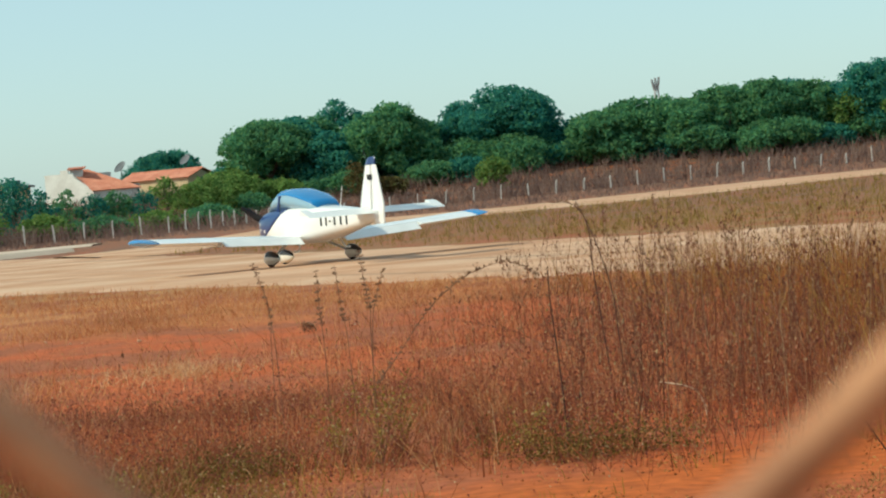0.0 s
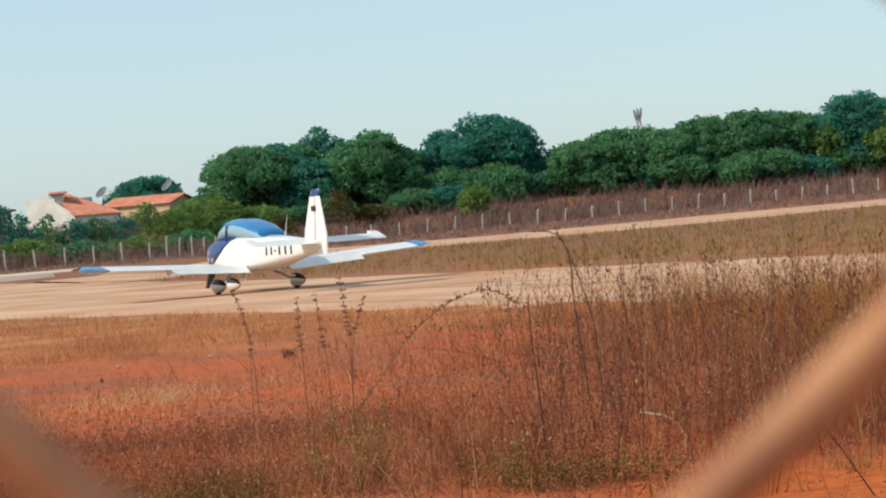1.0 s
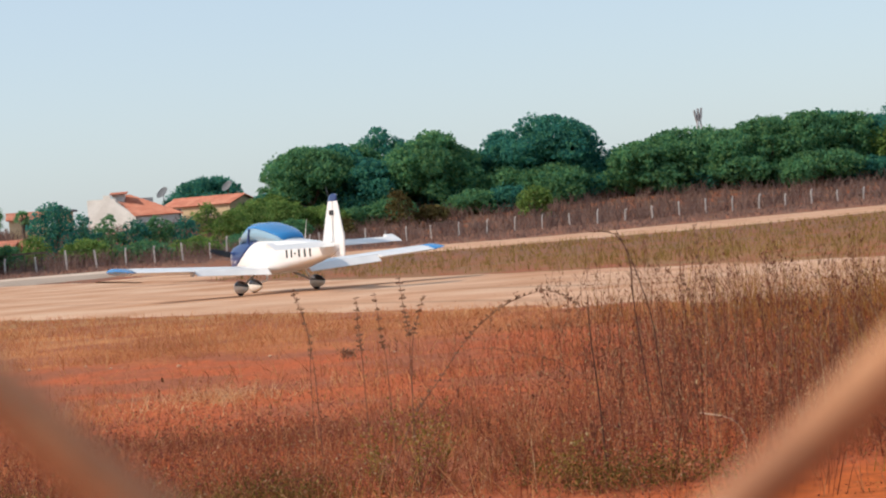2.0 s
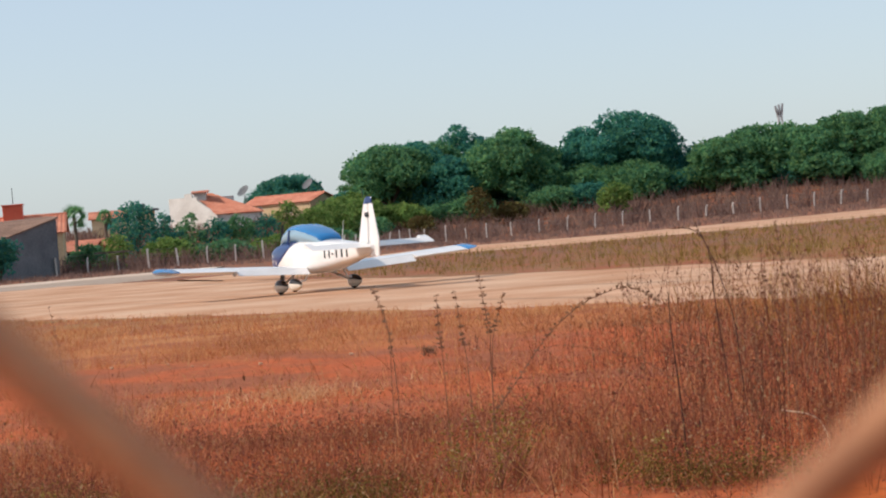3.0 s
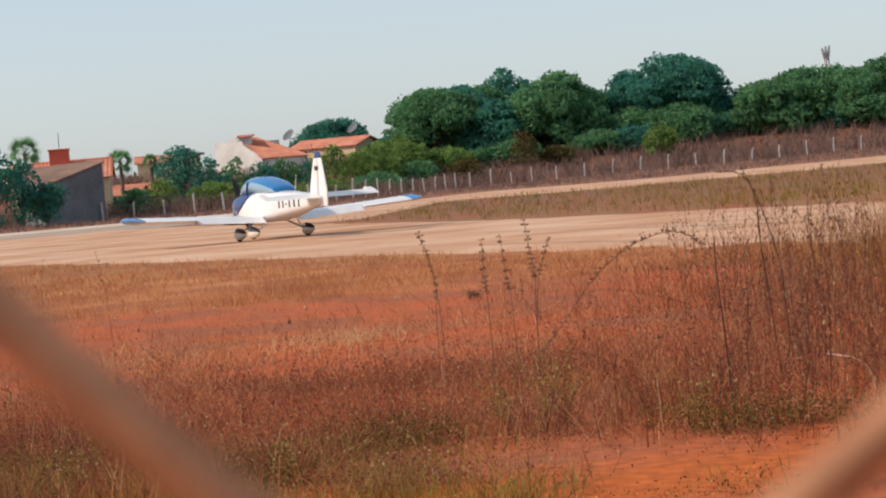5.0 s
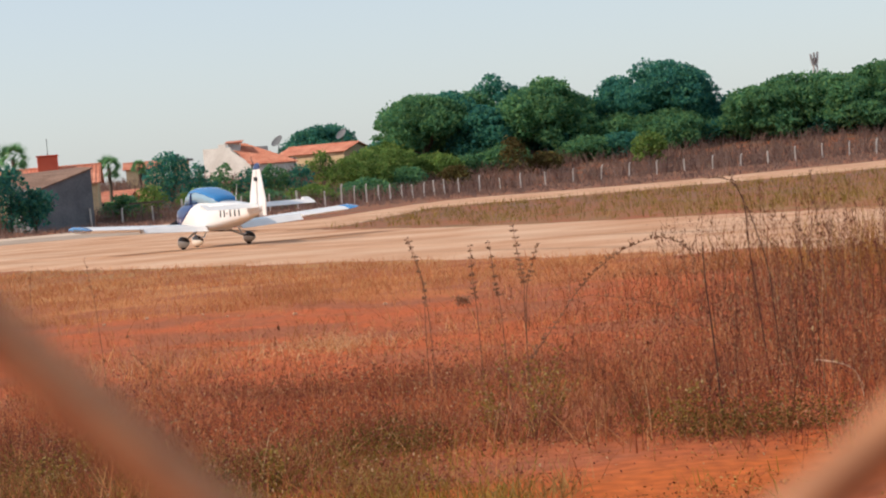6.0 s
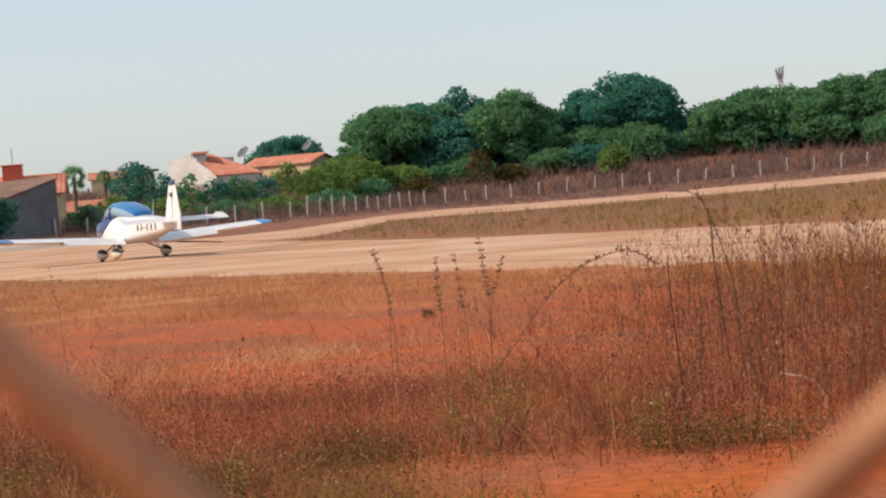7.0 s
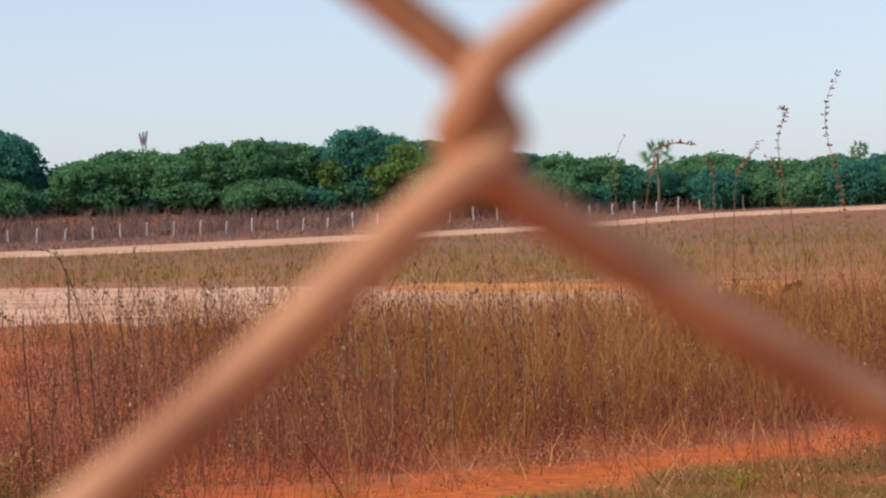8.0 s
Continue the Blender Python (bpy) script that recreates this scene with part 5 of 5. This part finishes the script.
def build_field_details():
    r = np.random.default_rng(44)
    # pale bent stick among the weeds
    t = thing("stick", "pale bleached bent dry stick leaning in weeds", "stick", pose(2.16, 12.9, 0.1))
    bm = bmesh.new()
    tube(bm, [(0.27, 0, -0.13), (0.25, 0, 0.02), (0.215, 0, 0.1), (0.17, 0, 0.132), (0.1, 0, 0.155), (0.0, 0.02, 0.175)], [0.006, 0.0062, 0.006, 0.0055, 0.005, 0.0035], 6)
    part("branch", bm, surface("bleached_wood", (0.66, 0.47, 0.3), (0.85, 0.66, 0.46), 12, 0.8, fine=90), t)
    # pale clods along the verge
    pale = surface("pale_clod", (0.6, 0.36, 0.22), (0.78, 0.56, 0.4), 9, 0.95, fine=60)
    spots = [(-3.3, 29.1), (-2.6, 28.4), (-2.45, 28.35), (-3.4, 30.0), (-3.0, 29.3), (-3.75, 29.5), (-1.7, 27.6), (-0.6, 28.2), (-4.2, 28.7), (0.9, 27.0)]
    for i, (x, y) in enumerate(spots):
        s = r.uniform(0.008, 0.022)
        t = thing("clod", "pale rough clod on red earth", "clod", pose(x, y, float(terrain(x, y)), 0, 0, r.uniform(0, 180)), "pale clods on the verge")
        bm = bmesh.new()
        bmesh.ops.create_icosphere(bm, subdivisions=2, radius=1.0)
        for v in bm.verts:
            k = 1 + 0.35 * noise.noise((v.co.x * 1.7 + i, v.co.y * 1.7, v.co.z * 1.7))
            v.co = Vector((v.co.x * s * 1.5, v.co.y * s, v.co.z * s * 0.8 + s * 0.35)) * k
        part("lump", bm, pale, t)
    # a dark leafy tuft out in the field, and dead litter on the path
    q = r.normal(0, 1, (200, 3)) * (0.05, 0.05, 0.03) + (0.335, 26.4, float(terrain(0.335, 26.4)) + 0.06)
    v, f = leaf_quads(q, 0.016, r)
    tagged(new("tuft", np_mesh("tuft", v, f, WEED_DARK)), "small dark leafy tuft on red earth", "tuft", kind="stuff")
    x, y = scatter(3200, -0.5, 8, 9.4, 14.5, r)
    k = (y < weed_front(x) + 0.2) & (r.uniform(0, 1, len(x)) < np.clip(0.3 + 1.7 * fbm(x, y, 1.2, 17.0), 0, 1) * (1 - 0.92 * path_gap(x, y)))
    x, y = np.repeat(x[k], 16), np.repeat(y[k], 16)
    x, y = x + r.normal(0, 0.06, len(x)), y + r.normal(0, 0.09, len(y))
    z = terrain(x, y) + np.abs(r.normal(0, 0.022, len(x)))
    v, f = leaf_quads(np.stack([x, y, z], 1), 0.009, r)
    tagged(new("litter", np_mesh("litter", v, f, LITTER)), "dead straw and leaf litter on the earth path", "litter", kind="stuff")


build_weeds()
build_field_details()


def weed_stalk(pts, label, seed, rad=0.005, spikes=12, size=0.014, clump=3, first=0.35, stem=None):
    """A single tall weed along pts with dark seed heads up its stem."""
    r = np.random.default_rng(seed)
    t = thing("weed_stalk", label, "weed", pose(*pts[0]), "single tall weeds")
    p0 = Vector(pts[0])
    # smooth the run of points
    q = [Vector(p) - p0 for p in pts]
    fine = []
    for i in range(len(q) - 1):
        a, b, c, d = q[max(i - 1, 0)], q[i], q[i + 1], q[min(i + 2, len(q) - 1)]
        for k in range(5):
            u = k / 5
            fine.append(0.5 * ((2 * b) + (c - a) * u + (2 * a - 5 * b + 4 * c - d) * u * u + (3 * b - a - 3 * c + d) * u ** 3))
    fine.append(q[-1])
    bm = bmesh.new()
    n = len(fine)
    tube(bm, fine, [rad * (1 - 0.6 * i / n) for i in range(n)], 5)
    part("stem", bm, stem or WEED_STEM, t)
    hb = bmesh.new()
    for k in range(spikes):
        u = first + (1 - first) * k / max(1, spikes - 1)
        c = fine[min(n - 1, int(u * (n - 1)))]
        for j in range(clump):
            d = Vector(r.normal(0, 1, 3))
            d.z = abs(d.z) * 0.6
            d.normalize()
            s = size * r.uniform(0.6, 1.3)
            a = c + d * s * 0.4
            e = c + d * s * 2.0
            o = d.orthogonal().normalized() * s * 0.45
            o2 = d.cross(o)
            m = (a + e) / 2
            vs = [hb.verts.new(w) for w in (a, m + o, m + o2, m - o, m - o2, e)]
            for i in range(4):
                hb.faces.new((vs[0], vs[1 + i], vs[1 + (i + 1) % 4]))
                hb.faces.new((vs[5], vs[1 + (i + 1) % 4], vs[1 + i]))
    tagged(part("seed_head", hb, WEED_DARK, t), kind="stuff")


def build_stalks():
    r = np.random.default_rng(33)
    D = "tall dark dry weed with seed heads along its stem"
    weed_stalk([(0.26, 13.2, -0.03), (0.25, 13.2, 0.66), (0.24, 13.2, 0.86), (0.24, 13.2, 1.08)], D, 1, 0.0034, 18, 0.012, 4, 0.5)
    weed_stalk([(0.41, 13.2, -0.03), (0.39, 13.2, 0.68), (0.37, 13.2, 0.84), (0.35, 13.2, 1.09)], D, 2, 0.0034, 18, 0.012, 4, 0.5)
    weed_stalk([(0.51, 13, -0.03), (0.52, 13, 0.69), (0.53, 13, 0.85), (0.51, 13, 0.98), (0.49, 13, 1.18)], D, 3, 0.0034, 22, 0.0125, 4, 0.5)
    weed_stalk([(0.5, 13.2, -0.03), (0.54, 13.2, 0.71), (0.58, 13.2, 0.9), (0.63, 13.2, 1.06)], D, 4, 0.0034, 16, 0.012, 4, 0.55)
    weed_stalk([(-0.02, 13.4, -0.03), (-0.03, 13.4, 0.54), (-0.04, 13.4, 0.74), (-0.07, 13.4, 0.95), (-0.13, 13.4, 1.14)], D, 5, 0.0034, 15, 0.012, 3, 0.5)
    weed_stalk([(0.34, 12.6, -0.03), (0.37, 12.6, 0.12), (0.43, 12.6, 0.27), (0.49, 12.6, 0.39), (0.55, 12.6, 0.48), (0.65, 12.6, 0.6), (0.79, 12.6, 0.78), (0.89, 12.6, 0.88), (1.01, 12.6, 0.97), (1.11, 12.6, 1.02), (1.27, 12.6, 1.06), (1.38, 12.6, 1.03), (1.46, 12.6, 0.97)], D, 6, 0.0038, 46, 0.0125, 4, 0.3)
    weed_stalk([(1.54, 12.4, -0.03), (1.52, 12.4, 0.48), (1.5, 12.4, 0.8), (1.5, 12.4, 1.0)], D, 7, 0.0058, 7, 0.0125, 2, 0.7, STEM_DARK)
    weed_stalk([(2.13, 14.5, -0.03), (2.09, 14.5, 0.44), (2.05, 14.5, 0.91), (2.04, 14.5, 1.17), (1.96, 14.5, 1.38)], D, 8, 0.005, 15, 0.0125, 3, 0.4, STEM_DARK)
    weed_stalk([(2.26, 14.8, -0.03), (2.23, 14.8, 0.41), (2.2, 14.8, 0.78), (2.04, 14.8, 1.28), (1.84, 14.8, 1.35)], D, 9, 0.005, 21, 0.0125, 3, 0.4, STEM_DARK)
    weed_stalk([(-0.07, 13.8, -0.03), (-0.06, 13.8, 0.61), (-0.05, 13.8, 0.82), (-0.08, 13.8, 0.99), (-0.12, 13.8, 1.12)], D, 10, 0.0028, 9, 0.0125, 3)
    weed_stalk([(-3.58, 20, -0.03), (-3.55, 20, 0.77), (-3.52, 20, 1.01)], D, 11, 0.0028, 6, 0.0125, 2)
    weed_stalk([(-2.8, 19, -0.03), (-2.83, 19, 0.57), (-2.86, 19, 0.83), (-2.9, 19, 1.07)], D, 12, 0.0028, 7, 0.0125, 2)
    weed_stalk([(-1.94, 16, -0.03), (-2, 16, 0.27), (-2.09, 16, 0.36), (-2.18, 16, 0.45)], D, 13, 0.0028, 7, 0.0125, 2)
    weed_stalk([(6.07, 11.5, -0.03), (6.05, 11.5, 1.1), (6.03, 11.5, 1.36), (5.99, 11.5, 1.58), (5.92, 11.5, 1.87), (5.92, 11.5, 2.06), (6, 11.5, 2.23)], D, 14, 0.0028, 30, 0.0125, 4)
    weed_stalk([(6.24, 12.5, -0.03), (6.19, 12.5, 1.29), (6.14, 12.5, 1.6), (6.1, 12.5, 1.88), (6.16, 12.5, 2.05), (6.13, 12.5, 2.08)], D, 15, 0.0034, 18, 0.012, 4, 0.5)
    weed_stalk([(5.74, 12.5, -0.03), (5.8, 12.5, 1.51), (5.86, 12.5, 1.74), (5.92, 12.5, 1.81), (5.98, 12.5, 1.88)], D, 16, 0.0028, 12, 0.0125, 3)
    weed_stalk([(5.06, 12.2, -0.03), (5.09, 12.2, 1.32), (5.12, 12.2, 1.65), (5.15, 12.2, 1.75), (5.18, 12.2, 1.83), (5.27, 12.2, 1.87), (5.41, 12.2, 1.86)], D, 17, 0.0028, 27, 0.0125, 4)
    weed_stalk([(5.89, 13, -0.03), (5.89, 13, 1.51), (5.89, 13, 1.71), (5.84, 13, 1.79)], D, 18, 0.0028, 9, 0.0125, 3)
    weed_stalk([(6.39, 13, -0.03), (6.36, 13, 1.5), (6.33, 13, 1.7), (6.26, 13, 1.8)], D, 19, 0.0028, 9, 0.0125, 3)
    weed_stalk([(5.67, 14, -0.03), (5.64, 14, 1.45), (5.61, 14, 1.72), (5.65, 14, 1.88), (5.71, 14, 1.99)], D, 20, 0.0028, 7, 0.0125, 2)
    weed_stalk([(2.92, 10.6, -0.08), (2.8, 10.6, 0.12), (2.68, 10.6, 0.31), (2.57, 10.6, 0.45)], D, 21, 0.0045, 6, 0.0125, 2, 0.4, STEM_DARK)
    weed_stalk([(2.81, 15.5, -0.03), (2.78, 15.5, 0.48), (2.75, 15.5, 0.83), (2.73, 15.5, 1.11), (2.78, 15.5, 1.38)], D, 22, 0.0028, 12, 0.0125, 3)
    weed_stalk([(2.72, 15.5, -0.03), (2.7, 15.5, 0.49), (2.68, 15.5, 0.84), (2.67, 15.5, 1.11), (2.65, 15.5, 1.33)], D, 23, 0.0034, 18, 0.012, 4, 0.5)
    weed_stalk([(2.47, 14, -0.03), (2.41, 14, 0.49), (2.35, 14, 0.85), (2.29, 14, 1.03)], D, 24, 0.0034, 16, 0.012, 4, 0.55)
    weed_stalk([(3.39, 14.6, -0.03), (3.37, 14.6, 0.48), (3.35, 14.6, 0.78), (3.39, 14.6, 1)], D, 25, 0.0028, 12, 0.0125, 3)


def build_bent_stalks():
    """A second thin arching stem, and bleached upright straws by the path."""
    weed_stalk([(1.67, 12.9, -0.03), (1.66, 12.9, 0.2), (1.61, 12.9, 0.43), (1.39, 12.9, 0.62), (1.13, 12.9, 0.71), (0.91, 12.9, 0.75), (0.8, 12.9, 0.73)], "thin arching dry weed stem with few seeds", 41, 0.0026, 14, 0.009, 2, 0.4)
    straw = surface("straw_stem", (0.5, 0.32, 0.16), (0.66, 0.46, 0.25), 20, 0.85, fine=200, relief=0)
    for x, y, h, lean in ((1.12, 12.2, 0.3, -0.01), (-0.93, 11.2, 0.3, 0.06), (-0.9, 11.22, 0.22, -0.04)):
        t = thing("straw", "single bleached pale straw standing by the path", "straw", pose(x, y, -0.02), "bleached straws")
        bm = bmesh.new()
        tube(bm, [(0, 0, 0), (lean * 0.3, 0, h * 0.5), (lean, 0.01, h), (lean * 1.7, 0.01, h * 1.12)], [0.0028, 0.0025, 0.002, 0.001], 5)
        part("stem", bm, straw, t)


def build_leafy_herbs():
    """Leafy weeds: thin branching stems with olive leaves and a few pale husks."""
    r = np.random.default_rng(61)
    for x0, y0, h, wide, leaf in ((0.5, 12.5, 0.55, 0.17, HERB_LEAF), (0.3, 12.65, 0.42, 0.15, HERB_LEAF), (0.62, 12.9, 0.5, 0.14, HERB_LEAF), (-1.45, 11.3, 0.3, 0.1, HERB_LEAF), (-1.95, 11.5, 0.34, 0.12, HERB_LEAF),
                             (-0.85, 11.2, 0.26, 0.1, HERB_LEAF), (1.3, 12.2, 0.3, 0.12, HERB_LEAF), (4.97, 10.75, 0.16, 0.13, GRASS_LIME), (3.6, 10.4, 0.12, 0.12, GRASS_LIME)):
        t = thing("leafy_weed", "leafy yellow-green weed with thin stems in dry ground", "weed", pose(x0, y0, -0.02), "leafy weeds")
        st, pts = bmesh.new(), []
        for k in range(9):
            a, q = r.uniform(0, 6.28), 1.5 * wide * math.sqrt(r.random())
            hh = h * r.uniform(0.5, 1.0)
            tip = Vector((q * math.cos(a), q * math.sin(a), hh))
            mid = Vector((tip.x * 0.35, tip.y * 0.35, hh * 0.55))
            tube(st, [(0, 0, 0), mid, tip], [0.0028, 0.002, 0.001], 4)
            for j in range(34):
                u = r.uniform(0.25, 1.0)
                p = mid.lerp(tip, (u - 0.5) * 2) if u > 0.5 else mid * (u * 2)
                pts.append(np.array(p) + r.normal(0, 0.022, 3))
        tagged(part("stem", st, WEED_STEM, t), kind="stuff")
        pts = np.array(pts)
        v, f = leaf_quads(pts, 0.011, r)
        tagged(part("leaves", np_mesh("leaves", v, f, leaf), None, t), kind="stuff")
        v, f = leaf_quads(pts[::23], 0.009, r)
        tagged(part("husks", np_mesh("husks", v, f, GRASS_PALE), None, t, "pale dry husks"), kind="stuff")


build_stalks()
build_bent_stalks()
build_leafy_herbs()

# ---- chain-link fence right before the camera ----
def build_near_fence():
    mat = surface("rusty_coated_wire", (0.36, 0.15, 0.065), (0.58, 0.28, 0.13), 60, 0.6, 0.0, 0.4, fine=900, relief=0.25, dist=0.0004)
    f = thing("chain_link_fence", "rust-tinged tan coated chain-link fence", "fence")
    # every wire zigzags down between two neighbours and hooks round them at the knots; a few knots are pulled out of line
    pulled = {(-1, 1): (-0.011, 0.006), (1, -1): (0.006, 0.007)}
    for k in range(-12, 13):
        pts = []
        before = (0.0, 0.0)
        for j in range(-36, 9):
            side = 1 if (j + k) % 2 == 0 else -1
            col = k if side > 0 else k - 1
            off = pulled.get((col, j), (0.0, 0.0))
            ov = R * 1.1 * side
            for u, w, yy in ((-0.5, 0.5, 0.0), (-0.12, 0.13, -0.9), (-0.05, 0.035, -0.75), (0.0, 0.0, 0.0), (0.05, 0.015, 0.75), (0.12, 0.045, 0.9)):
                px, pz = [(a + b) / 2 if w == 0.5 else b for a, b in zip(before, off)]
                pts.append((col * HX + ov * (1 - 2 * w) - side * w * HX + px, yy * side * R * 1.1, (j + u) * HZ + pz))
            before = off
        bm = bmesh.new()
        tube(bm, pts, R, 10)
        part("wire", bm, mat, f, smooth=True)
    f.matrix_basis = pose(KNOT[0], KNOT[1], KNOT[2], 0, LEAN, 0)


KNOT = (0.0431, 0.13, 1.4702)         # a knot of the mesh
HX, HZ, R = 0.0385, 0.0372, 0.00168   # half a diamond's width and height, wire radius
LEAN = 2.0
build_near_fence()

# ---- moving things ----
def motions():
    walk(plane, [(t, pose(x, y, 0.05, 0, 0, head)) for t, x, y, head in TAXI])
    steps = [k * 0.1 for k in range(81)]
    walk(prop, [(t, pose(0, 2.36, 0.97) @ Matrix.Rotation(radians(PROP0 + 80 * k), 4, 'Y')) for k, t in enumerate(steps)])
    for wh, x, y, r in WHEELS:
        walk(wh, [(t, pose(x, y, r) @ Matrix.Rotation(radians(-76 * k), 4, 'X')) for k, t in enumerate(steps)])


PROP0 = 35.0
motions()
